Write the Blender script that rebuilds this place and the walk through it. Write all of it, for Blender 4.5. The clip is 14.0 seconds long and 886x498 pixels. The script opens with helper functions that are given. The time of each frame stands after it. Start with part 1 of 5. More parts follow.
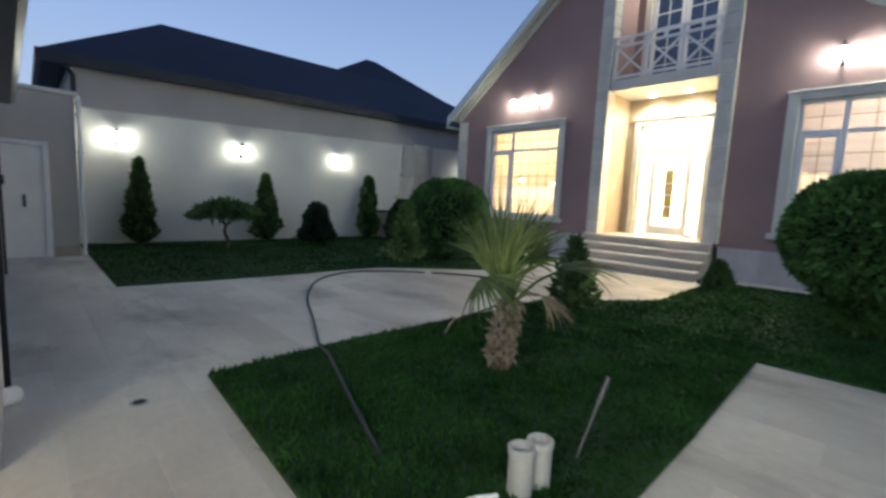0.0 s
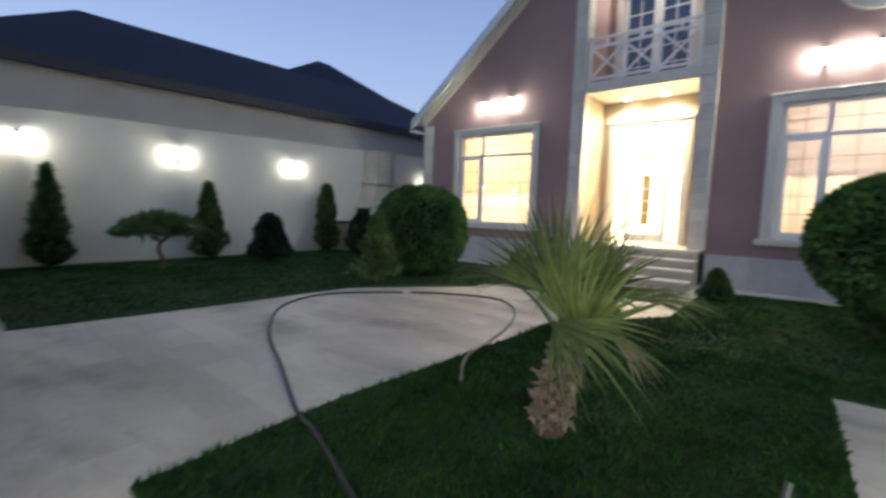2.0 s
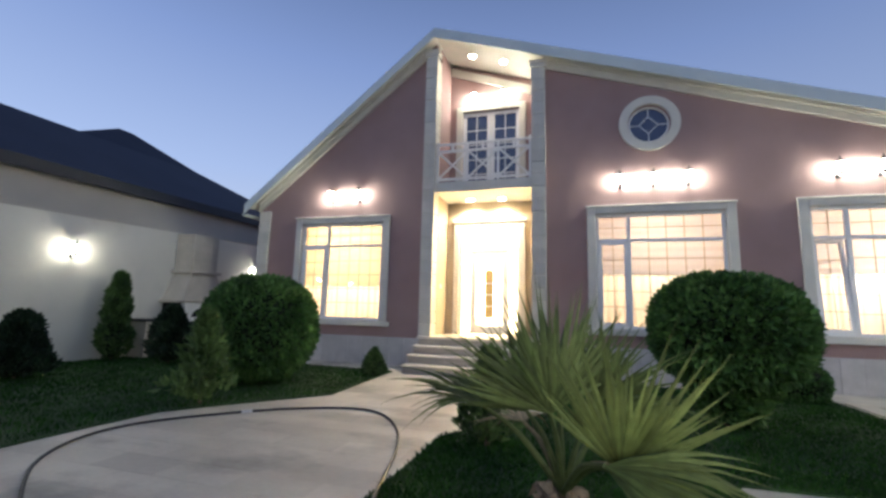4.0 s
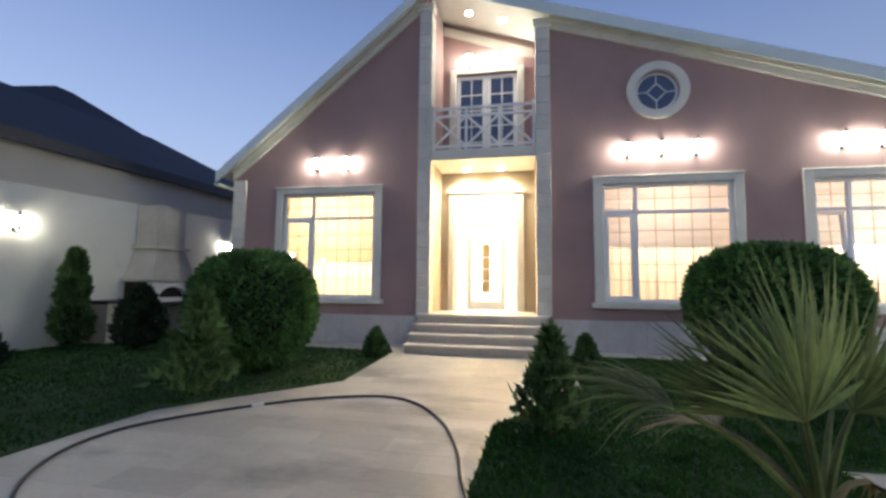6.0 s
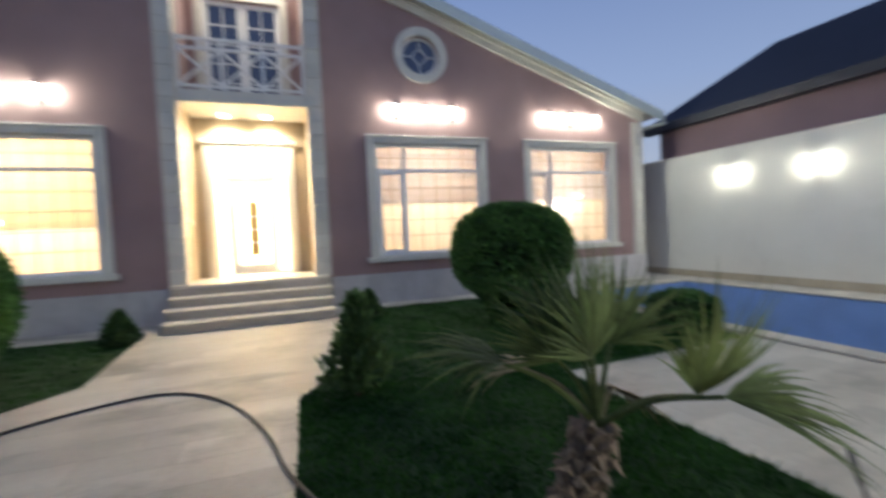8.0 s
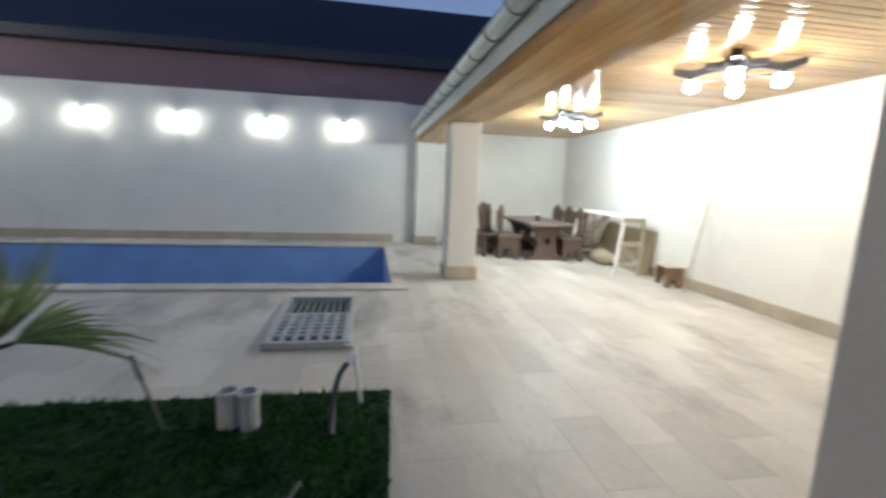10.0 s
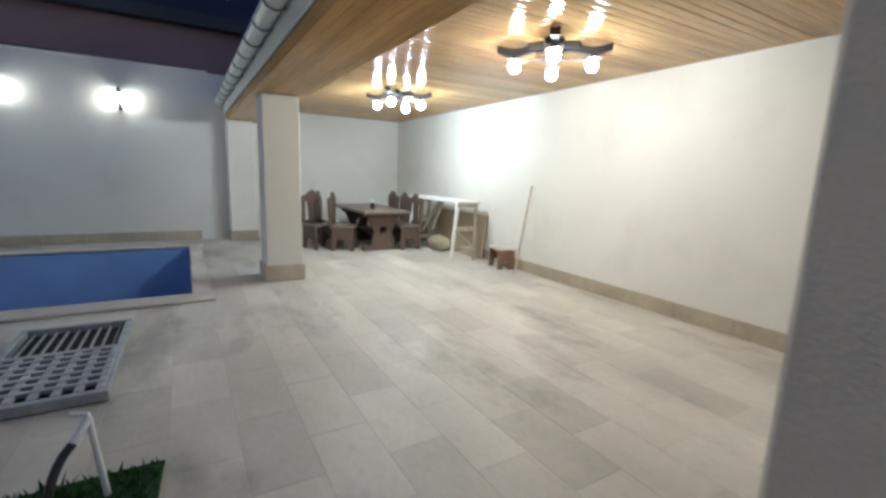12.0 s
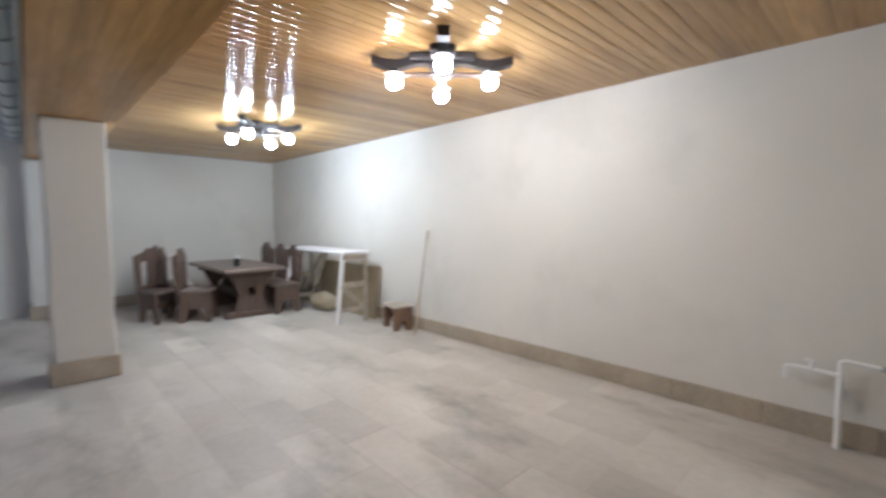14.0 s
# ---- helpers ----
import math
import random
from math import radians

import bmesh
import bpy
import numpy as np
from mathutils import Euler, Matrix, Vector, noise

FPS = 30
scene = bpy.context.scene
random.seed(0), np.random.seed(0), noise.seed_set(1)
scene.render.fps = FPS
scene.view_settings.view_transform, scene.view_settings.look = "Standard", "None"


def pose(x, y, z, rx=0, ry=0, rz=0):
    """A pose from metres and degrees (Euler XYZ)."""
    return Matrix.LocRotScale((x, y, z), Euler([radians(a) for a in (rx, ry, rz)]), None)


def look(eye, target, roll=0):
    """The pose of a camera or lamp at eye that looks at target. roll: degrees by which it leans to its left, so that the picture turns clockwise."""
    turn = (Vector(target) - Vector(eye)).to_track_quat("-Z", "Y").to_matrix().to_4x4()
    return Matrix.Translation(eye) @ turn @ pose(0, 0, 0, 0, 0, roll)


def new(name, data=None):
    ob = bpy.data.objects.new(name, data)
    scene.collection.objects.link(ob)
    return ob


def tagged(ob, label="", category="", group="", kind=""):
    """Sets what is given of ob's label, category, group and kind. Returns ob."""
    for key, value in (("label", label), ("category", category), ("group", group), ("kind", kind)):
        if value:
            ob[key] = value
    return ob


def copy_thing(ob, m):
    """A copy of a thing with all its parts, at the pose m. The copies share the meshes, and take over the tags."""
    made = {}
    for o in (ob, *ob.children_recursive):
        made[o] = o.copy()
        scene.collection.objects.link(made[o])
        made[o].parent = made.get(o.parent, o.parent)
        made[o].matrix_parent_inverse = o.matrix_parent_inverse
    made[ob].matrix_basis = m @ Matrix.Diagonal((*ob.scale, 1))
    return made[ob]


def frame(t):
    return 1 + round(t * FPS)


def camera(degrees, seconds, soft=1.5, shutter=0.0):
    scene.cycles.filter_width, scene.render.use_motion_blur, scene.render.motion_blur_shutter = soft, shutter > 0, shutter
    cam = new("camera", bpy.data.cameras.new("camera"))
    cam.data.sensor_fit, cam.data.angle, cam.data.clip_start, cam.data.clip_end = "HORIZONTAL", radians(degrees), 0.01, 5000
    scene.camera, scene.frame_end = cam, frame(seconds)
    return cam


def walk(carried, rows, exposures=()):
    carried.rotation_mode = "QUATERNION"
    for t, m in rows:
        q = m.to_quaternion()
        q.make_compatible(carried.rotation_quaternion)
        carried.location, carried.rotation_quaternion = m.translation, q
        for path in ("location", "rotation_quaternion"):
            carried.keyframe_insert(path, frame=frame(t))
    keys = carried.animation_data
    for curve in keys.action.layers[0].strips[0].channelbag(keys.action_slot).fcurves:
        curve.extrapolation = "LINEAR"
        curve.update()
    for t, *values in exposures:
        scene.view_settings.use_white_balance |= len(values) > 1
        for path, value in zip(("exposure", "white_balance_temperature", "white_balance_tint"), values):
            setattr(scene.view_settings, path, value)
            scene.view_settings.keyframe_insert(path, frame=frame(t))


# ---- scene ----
cam = camera(91.4, 14.0, 2.8, 0.5)
# seconds, eye, target, roll
PATH = [
    (0, (0.379, 0.449, 1.349), (1.763, 1.875, 1.125), 2.6),
    (0.5, (0.526, 0.666, 1.33), (1.767, 2.22, 1.126), 1.3),
    (1, (0.671, 0.945, 1.346), (1.768, 2.606, 1.151), 2.0),
    (1.5, (0.671, 1.216, 1.354), (1.91, 2.773, 1.159), 2.4),
    (2, (0.716, 1.457, 1.349), (2.254, 2.724, 1.171), 1.8),
    (2.5, (0.882, 1.67, 1.336), (2.67, 2.566, 1.39), 2.4),
    (2.7, (0.906, 1.768, 1.336), (2.733, 2.555, 1.541), 2.3),
    (4.8, (1.074, 2.752, 1.318), (3.008, 3.225, 1.512), 1.2),
    (5, (1.111, 2.85, 1.316), (3.05, 3.312, 1.48), 1.5),
    (5.5, (1.283, 3.14, 1.328), (3.224, 3.591, 1.494), 0.4),
    (6, (1.339, 3.377, 1.331), (3.294, 3.767, 1.497), 0.6),
    (6.5, (1.327, 3.56, 1.375), (3.301, 3.85, 1.517), -0.0),
    (7, (1.398, 3.665, 1.429), (3.381, 3.878, 1.577), -2.0),
    (7.5, (1.445, 3.669, 1.472), (3.443, 3.626, 1.553), -2.9),
    (8, (1.418, 3.743, 1.494), (3.299, 3.068, 1.413), -2.6),
    (8.5, (1.439, 3.889, 1.513), (2.921, 2.569, 1.267), -1.0),
    (9, (1.415, 4.017, 1.492), (2.285, 2.24, 1.202), 1.3),
    (9.2, (1.392, 4.037, 1.489), (2.012, 2.161, 1.183), 1.5),
    (11.3, (1.133, 3.663, 1.437), (0.064, 2.004, 1.118), 2.7),
    (11.5, (1.099, 3.603, 1.44), (0.043, 1.934, 1.127), 2.6),
    (12, (0.974, 3.444, 1.441), (-0.035, 1.751, 1.101), 2.0),
    (12.5, (0.831, 3.179, 1.437), (-0.126, 1.453, 1.117), 1.5),
    (13, (0.642, 2.96, 1.434), (-0.33, 1.234, 1.157), -0.6),
    (13.5, (0.436, 2.798, 1.453), (-0.637, 1.123, 1.243), -0.4),
    (14, (0.25, 2.652, 1.454), (-1.134, 1.215, 1.321), 0.0),
]
walk(cam, [(t, look(eye, target, roll)) for t, eye, target, roll in PATH],
     [(0.0, 0.72, 6800, 2), (1.5, 0.80, 6900, 4), (2.5, 0.92, 7250, 8), (4.8, 0.92, 7300, 7), (8.0, 0.84, 7150, 6), (8.5, 0.74, 6750, 5), (9.2, 0.94, 6550, 7), (10.3, 0.25, 6450, 7), (11.3, 0.08, 6400, 6), (12.5, -0.14, 6350, 8), (13.5, -0.30, 6250, 12), (14.0, -0.38, 6200, 15)])

# ---- sky and light ----
world = bpy.data.worlds.new("dusk")
scene.world = world
world.use_nodes = True
wn, wl = world.node_tree.nodes, world.node_tree.links
wn.clear()
coord = wn.new("ShaderNodeTexCoord")
split = wn.new("ShaderNodeSeparateXYZ")
ramp = wn.new("ShaderNodeValToRGB")
ramp.color_ramp.elements[0].position, ramp.color_ramp.elements[0].color = 0.0, (0.42, 0.48, 0.61, 1)
ramp.color_ramp.elements[1].position, ramp.color_ramp.elements[1].color = 1.0, (0.02, 0.04, 0.11, 1)
for at, tint in ((0.28, (0.255, 0.36, 0.64, 1)), (0.5, (0.15, 0.235, 0.50, 1)), (0.72, (0.06, 0.105, 0.26, 1))):
    ramp.color_ramp.elements.new(at).color = tint
glow = wn.new("ShaderNodeMapRange")
for k, v in (("From Min", -1.0), ("From Max", 1.0), ("To Min", 0.80), ("To Max", 1.16)):
    glow.inputs[k].default_value = v
background = wn.new("ShaderNodeBackground")
out = wn.new("ShaderNodeOutputWorld")
SKY = 0.71
gain = wn.new("ShaderNodeMath")
gain.operation, gain.inputs[1].default_value = "MULTIPLY", SKY
wl.new(coord.outputs["Generated"], split.inputs[0])
wl.new(split.outputs["Z"], ramp.inputs[0])
wl.new(split.outputs["Y"], glow.inputs[0])
wl.new(glow.outputs[0], gain.inputs[0])
wl.new(ramp.outputs[0], background.inputs[0])
wl.new(gain.outputs[0], background.inputs[1])
wl.new(background.outputs[0], out.inputs[0])

SHADE, BULB, HALL, DOWN = 84.0, 170.0, 2600.0, 90.0
COOL, WARM, AMBER = (0.93, 1.0, 0.97), (1.0, 0.885, 0.74), (1.0, 0.90, 0.82)


def lamp(name, place, power, color, radius=0.05, label="", category="light"):
    data = bpy.data.lights.new(name, "POINT")
    data.energy, data.color, data.shadow_soft_size = power, color, radius
    ob = new(name, data)
    ob.location = place
    return ob


def spot(name, place, power, color, degrees_wide):
    """A downlight's beam, straight down."""
    data = bpy.data.lights.new(name, "SPOT")
    data.energy, data.color, data.shadow_soft_size = power, color, 0.06
    data.spot_size, data.spot_blend = math.radians(degrees_wide), 0.4
    ob = new(name, data)
    ob.location = place
    return ob


# ---- materials ----
def mat(name, color, rough=0.8, metal=0.0, var=0.12, scale=3.0, fine=60.0, bump=0.15, island=0.0, piece=0.0,
        second=None, spec=0.5, stretch=(1, 1, 1), coat=0.0, stain=0.0, coat_rough=0.06):
    """A surface: base colour, cloudy and fine variation, fine relief; island, piece: variation from one piece to the next."""
    m = bpy.data.materials.new(name)
    m.use_nodes = True
    n, l = m.node_tree.nodes, m.node_tree.links
    b = n["Principled BSDF"]
    b.inputs["Roughness"].default_value, b.inputs["Metallic"].default_value = rough, metal
    b.inputs["Specular IOR Level"].default_value = spec
    tc, mp = n.new("ShaderNodeNewGeometry"), n.new("ShaderNodeMapping")
    mp.inputs["Scale"].default_value = stretch
    l.new(tc.outputs["Position"], mp.inputs[0])
    big, small = n.new("ShaderNodeTexNoise"), n.new("ShaderNodeTexNoise")
    big.inputs["Scale"].default_value, big.inputs["Detail"].default_value = scale, 5
    small.inputs["Scale"].default_value, small.inputs["Detail"].default_value = fine, 3
    l.new(mp.outputs[0], big.inputs[0]), l.new(mp.outputs[0], small.inputs[0])
    dark = [c * (1 - var) for c in color]
    light = [min(1, c * (1 + var)) for c in (second or color)]
    r = n.new("ShaderNodeValToRGB")
    r.color_ramp.elements[0].position, r.color_ramp.elements[1].position = 0.3, 0.7
    r.color_ramp.elements[0].color, r.color_ramp.elements[1].color = (*dark, 1), (*light, 1)
    l.new(big.outputs[0], r.inputs[0])
    tone = n.new("ShaderNodeMapRange")
    for k, v in (("From Min", 0.3), ("From Max", 0.7), ("To Min", 1 - var * 0.7), ("To Max", 1 + var * 0.7)):
        tone.inputs[k].default_value = v
    l.new(small.outputs[0], tone.inputs[0])
    last = tone.outputs[0]

    def times(sock, lo, hi):
        mr, mu = n.new("ShaderNodeMapRange"), n.new("ShaderNodeMath")
        mr.inputs["To Min"].default_value, mr.inputs["To Max"].default_value = lo, hi
        mu.operation = "MULTIPLY"
        l.new(sock, mr.inputs[0]), l.new(mr.outputs[0], mu.inputs[0]), l.new(last, mu.inputs[1])
        return mu.outputs[0]
    if island:
        last = times(n.new("ShaderNodeNewGeometry").outputs["Random Per Island"], 1 - island, 1 + island)
    if piece:
        last = times(n.new("ShaderNodeObjectInfo").outputs["Random"], 1 - piece, 1 + piece)
    if stain:
        sp = n.new("ShaderNodeTexNoise")
        sp.inputs["Scale"].default_value, sp.inputs["Detail"].default_value, sp.inputs["Roughness"].default_value = 1.1, 8, 0.62
        l.new(mp.outputs[0], sp.inputs[0])
        mr = n.new("ShaderNodeMapRange")
        for k, v in (("From Min", 0.53), ("From Max", 0.66), ("To Min", 1.0), ("To Max", 1 - stain)):
            mr.inputs[k].default_value = v
        mu = n.new("ShaderNodeMath")
        mu.operation = "MULTIPLY"
        l.new(sp.outputs[0], mr.inputs[0]), l.new(mr.outputs[0], mu.inputs[0]), l.new(last, mu.inputs[1])
        last = mu.outputs[0]
    mix = n.new("ShaderNodeVectorMath")
    mix.operation = "MULTIPLY"
    l.new(r.outputs[0], mix.inputs[0]), l.new(last, mix.inputs[1])
    l.new(mix.outputs[0], b.inputs["Base Color"])
    if coat:
        b.inputs["Coat Weight"].default_value, b.inputs["Coat Roughness"].default_value = coat, coat_rough
    if bump:
        bp = n.new("ShaderNodeBump")
        bp.inputs["Strength"].default_value, bp.inputs["Distance"].default_value = bump, 0.01
        l.new(small.outputs[0], bp.inputs["Height"]), l.new(bp.outputs[0], b.inputs["Normal"])
    return m


def glowing(name, color, strength):
    m = bpy.data.materials.new(name)
    m.use_nodes = True
    b = m.node_tree.nodes["Principled BSDF"]
    b.inputs["Base Color"].default_value = (0.9, 0.9, 0.9, 1)
    b.inputs["Emission Color"].default_value, b.inputs["Emission Strength"].default_value = (*color, 1), strength
    return m


def clear_glass(name, tint=(0.95, 0.97, 0.98), rough=0.0):
    """A thin pane: lets light straight through and mirrors a little of what stands before it."""
    m = bpy.data.materials.new(name)
    m.use_nodes = True
    n, l = m.node_tree.nodes, m.node_tree.links
    n.remove(n["Principled BSDF"])
    t, g, mx, fr = n.new("ShaderNodeBsdfTransparent"), n.new("ShaderNodeBsdfGlossy"), n.new("ShaderNodeMixShader"), n.new("ShaderNodeFresnel")
    t.inputs[0].default_value, g.inputs["Roughness"].default_value = (*tint, 1), rough
    fr.inputs[0].default_value = 1.5
    l.new(fr.outputs[0], mx.inputs[0]), l.new(t.outputs[0], mx.inputs[1]), l.new(g.outputs[0], mx.inputs[2])
    l.new(mx.outputs[0], n["Material Output"].inputs[0])
    return m


def cloth(name, color, through_share=0.5, fine=90):
    """A thin fabric or frosted sheet that scatters light on both of its sides."""
    m = bpy.data.materials.new(name)
    m.use_nodes = True
    n, l = m.node_tree.nodes, m.node_tree.links
    n.remove(n["Principled BSDF"])
    d, t, mx = n.new("ShaderNodeBsdfDiffuse"), n.new("ShaderNodeBsdfTranslucent"), n.new("ShaderNodeMixShader")
    tc, ns, mr, vm = n.new("ShaderNodeTexCoord"), n.new("ShaderNodeTexNoise"), n.new("ShaderNodeMapRange"), n.new("ShaderNodeVectorMath")
    ns.inputs["Scale"].default_value = fine
    mr.inputs["To Min"].default_value, mr.inputs["To Max"].default_value = 0.88, 1.08
    vm.operation, vm.inputs[1].default_value = "MULTIPLY", color
    l.new(tc.outputs["Object"], ns.inputs[0]), l.new(ns.outputs[0], mr.inputs[0]), l.new(mr.outputs[0], vm.inputs[0])
    l.new(vm.outputs[0], d.inputs[0]), l.new(vm.outputs[0], t.inputs[0])
    mx.inputs[0].default_value = through_share
    l.new(d.outputs[0], mx.inputs[1]), l.new(t.outputs[0], mx.inputs[2])
    l.new(mx.outputs[0], n["Material Output"].inputs[0])
    return m


def leafy(name, color, second, rough=0.55, shine=0.35):
    m = mat(name, color, rough, var=0.25, scale=2.5, fine=25, bump=0, island=0.35, second=second, spec=shine)
    n, l = m.node_tree.nodes, m.node_tree.links
    b = n["Principled BSDF"]
    t, mx = n.new("ShaderNodeBsdfTranslucent"), n.new("ShaderNodeMixShader")
    l.new(b.inputs["Base Color"].links[0].from_socket, t.inputs[0])
    mx.inputs[0].default_value = 0.25
    l.new(b.outputs[0], mx.inputs[1]), l.new(t.outputs[0], mx.inputs[2])
    l.new(mx.outputs[0], n["Material Output"].inputs[0])
    return m


PINK = mat("mauve_stucco", (0.335, 0.218, 0.213), 0.9, var=0.07, scale=1.2, fine=140, bump=0.3)
STONE = mat("cream_limestone", (0.60, 0.57, 0.51), 0.75, var=0.07, scale=4, fine=70, bump=0.15, piece=0.08)
TRIM = mat("cream_trim", (0.66, 0.63, 0.57), 0.7, var=0.05, scale=3, fine=80, bump=0.1)
PLINTH = mat("grey_plinth_stone", (0.52, 0.49, 0.49), 0.7, var=0.09, scale=5, fine=60, bump=0.12, piece=0.10)
TAN = mat("tan_render", (0.42, 0.335, 0.235), 0.85, var=0.07, scale=2, fine=120, bump=0.2)
WALLPAINT = mat("ivory_wall_paint", (0.66, 0.642, 0.595), 0.85, var=0.035, scale=0.8, fine=110, bump=0.2, stain=0.06)
PIERPAINT = mat("dull_cream_render", (0.52, 0.49, 0.44), 0.9, var=0.06, scale=1, fine=100, bump=0.25, stain=0.08)
GREYWALL = mat("grey_beige_render", (0.46, 0.43, 0.39), 0.9, var=0.06, scale=1, fine=100, bump=0.25)
MAUVEWALL = mat("dark_mauve_render", (0.24, 0.16, 0.17), 0.9, var=0.08, scale=1, fine=100, bump=0.25)
ROOFDARK = mat("dark_blue_roof_sheet", (0.032, 0.036, 0.056), 0.65, spec=0.3, var=0.12, scale=0.6, fine=20, bump=0.1)
EAVEDARK = mat("near_black_eave_metal", (0.018, 0.02, 0.03), 0.5, var=0.1)
FASCIA = mat("pale_green_white_metal", (0.62, 0.68, 0.66), 0.35, 0.1, var=0.04, scale=2, fine=40, bump=0.03)
PVC = mat("white_plastic_frame", (0.83, 0.83, 0.84), 0.4, var=0.03, bump=0.02)
WHITE = mat("white_paint", (0.78, 0.78, 0.78), 0.45, var=0.04, bump=0.05)
MUNTIN = mat("dull_gold_bar", (0.36, 0.30, 0.22), 0.4, 0.4, var=0.05, bump=0)
TILE = mat("travertine", (0.445, 0.41, 0.36), 0.55, var=0.07, scale=1.3, fine=30, bump=0.02, piece=0.105, second=(0.565, 0.53, 0.475), stretch=(1, 0.5, 1), stain=0.38)
TILEFAR = mat("travertine_joined", (0.445, 0.41, 0.36), 0.55, var=0.07, scale=1.3, fine=30, bump=0.02, island=0.105, second=(0.565, 0.53, 0.475), stretch=(1, 0.5, 1), stain=0.38)
GROUT = mat("pale_grout", (0.50, 0.455, 0.40), 0.9, var=0.1, scale=5, fine=80)
SKIRT = mat("beige_skirting_stone", (0.38, 0.325, 0.25), 0.6, var=0.14, scale=3, fine=50, bump=0.05, piece=0.12)
STEP = mat("step_stone", (0.42, 0.37, 0.32), 0.6, var=0.15, scale=4, fine=40, bump=0.08, stretch=(1, 0.3, 1))
NOSING = mat("pale_step_nosing", (0.66, 0.60, 0.52), 0.5, var=0.08, scale=4, fine=40, bump=0.05)
SOIL = mat("dark_lawn_soil", (0.016, 0.05, 0.014), 0.95, var=0.3, scale=2, fine=60, bump=0.5)
GRASS = leafy("grass_blades", (0.016, 0.056, 0.012), (0.028, 0.086, 0.018), 0.7, 0.1)
LEAF = leafy("clipped_shrub_leaf", (0.034, 0.100, 0.026), (0.075, 0.170, 0.045))
CYPRESS = leafy("cypress_leaf", (0.036, 0.085, 0.030), (0.075, 0.135, 0.042))
DARKLEAF = leafy("dark_conifer_leaf", (0.010, 0.024, 0.014), (0.022, 0.045, 0.024))
THUJA = leafy("light_thuja_leaf", (0.055, 0.115, 0.035), (0.10, 0.17, 0.055))
PALMLEAF = leafy("fan_palm_leaf", (0.066, 0.112, 0.030), (0.145, 0.19, 0.065))
TANGLASS = mat("amber_patterned_glass", (0.46, 0.33, 0.15), 0.25, var=0.12, scale=9, fine=60, bump=0.2)
PALMDRY = leafy("dry_palm_leaf", (0.20, 0.16, 0.085), (0.28, 0.23, 0.14))
BARK = mat("grey_brown_bark", (0.11, 0.085, 0.065), 0.9, var=0.3, scale=12, fine=60, bump=0.6)
HUSK = mat("pale_palm_husk", (0.23, 0.18, 0.14), 0.85, var=0.25, scale=15, fine=60, bump=0.4, piece=0.25)
# shade between the leaves, put into the colour of solid plant cores
CORE = mat("painted_inner_shade", (0.008, 0.016, 0.008), 1.0, var=0.3, bump=0)
HOSE = mat("black_rubber", (0.018, 0.019, 0.022), 0.45, var=0.1, bump=0.02)
# white plastic darkened to grey: the stubs' shade is put into the colour
PIPEWHITE = mat("white_pipe_greyed_as_shade", (0.47, 0.465, 0.46), 0.4, var=0.06, scale=8, bump=0.03)
# near-black; serves as painted shade in the grate, drain and fire opening
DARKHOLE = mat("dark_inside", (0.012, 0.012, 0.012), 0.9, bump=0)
STEEL = mat("galvanised_steel", (0.34, 0.36, 0.38), 0.45, 0.5, var=0.15, scale=10, fine=60, bump=0.05)
SHUTTER = mat("dark_grey_shutter", (0.085, 0.085, 0.095), 0.38, 0.35, var=0.08, scale=3, fine=50, bump=0.03)
BLACKMETAL = mat("black_metal", (0.015, 0.015, 0.018), 0.45, 0.3, var=0.1, bump=0.02)
POOL = mat("blue_pool_mosaic", (0.19, 0.31, 0.56), 0.4, var=0.10, scale=1.5, fine=90, bump=0.05)
COPING = mat("pale_coping_stone", (0.58, 0.53, 0.46), 0.6, var=0.1, scale=4, fine=50, bump=0.06, piece=0.08)
PINE = mat("varnished_pine", (0.36, 0.205, 0.083), 0.38, var=0.14, scale=1.6, fine=14, bump=0.03, island=0.06, second=(0.45, 0.275, 0.112), stretch=(0.25, 3, 3), spec=0.0, coat=0.8, coat_rough=0.07)
PINELONG = mat("varnished_pine_beam", (0.46, 0.265, 0.105), 0.28, var=0.16, scale=1.6, fine=14, bump=0.03, island=0.13, second=(0.54, 0.33, 0.14), stretch=(3, 0.25, 3), spec=0.0, coat=0.5, coat_rough=0.1)
WOODDARK = mat("dark_stained_wood", (0.105, 0.068, 0.052), 0.5, var=0.25, scale=6, fine=40, bump=0.15, stretch=(4, 4, 0.7))
WOODTOP = mat("worn_table_wood", (0.17, 0.13, 0.11), 0.35, var=0.2, scale=5, fine=40, bump=0.06, stretch=(4, 0.6, 1))
WOODPALE = mat("raw_paint_spotted_wood", (0.45, 0.40, 0.33), 0.8, var=0.2, scale=8, fine=50, bump=0.2)
WOODRED = mat("red_brown_wood", (0.22, 0.13, 0.085), 0.6, var=0.2, scale=6, fine=40, bump=0.1)
IRON = mat("wrought_iron_wood", (0.030, 0.024, 0.024), 0.6, var=0.2, bump=0.1)
CARD = mat("brown_cardboard", (0.36, 0.30, 0.21), 0.9, var=0.1, bump=0.1)
BBQ = mat("barbecue_limestone", (0.43, 0.40, 0.36), 0.85, var=0.1, scale=3, fine=60, bump=0.2)
BRASS = mat("gold_handle", (0.60, 0.42, 0.16), 0.3, 0.9, var=0.05, bump=0)
BLUECLOTH = mat("blue_bag", (0.03, 0.05, 0.12), 0.8, var=0.2, bump=0.2)
GLASS = clear_glass("window_glass")
FROST = cloth("frosted_glass", (0.95, 0.92, 0.84), 0.6)
BLINDPINK = cloth("pale_pink_blind", (0.90, 0.87, 0.91), 0.34)
BLINDCREAM = cloth("cream_blind", (0.95, 0.90, 0.74), 0.38)
SHEER = cloth("sheer_curtain", (0.94, 0.86, 0.76), 0.6)
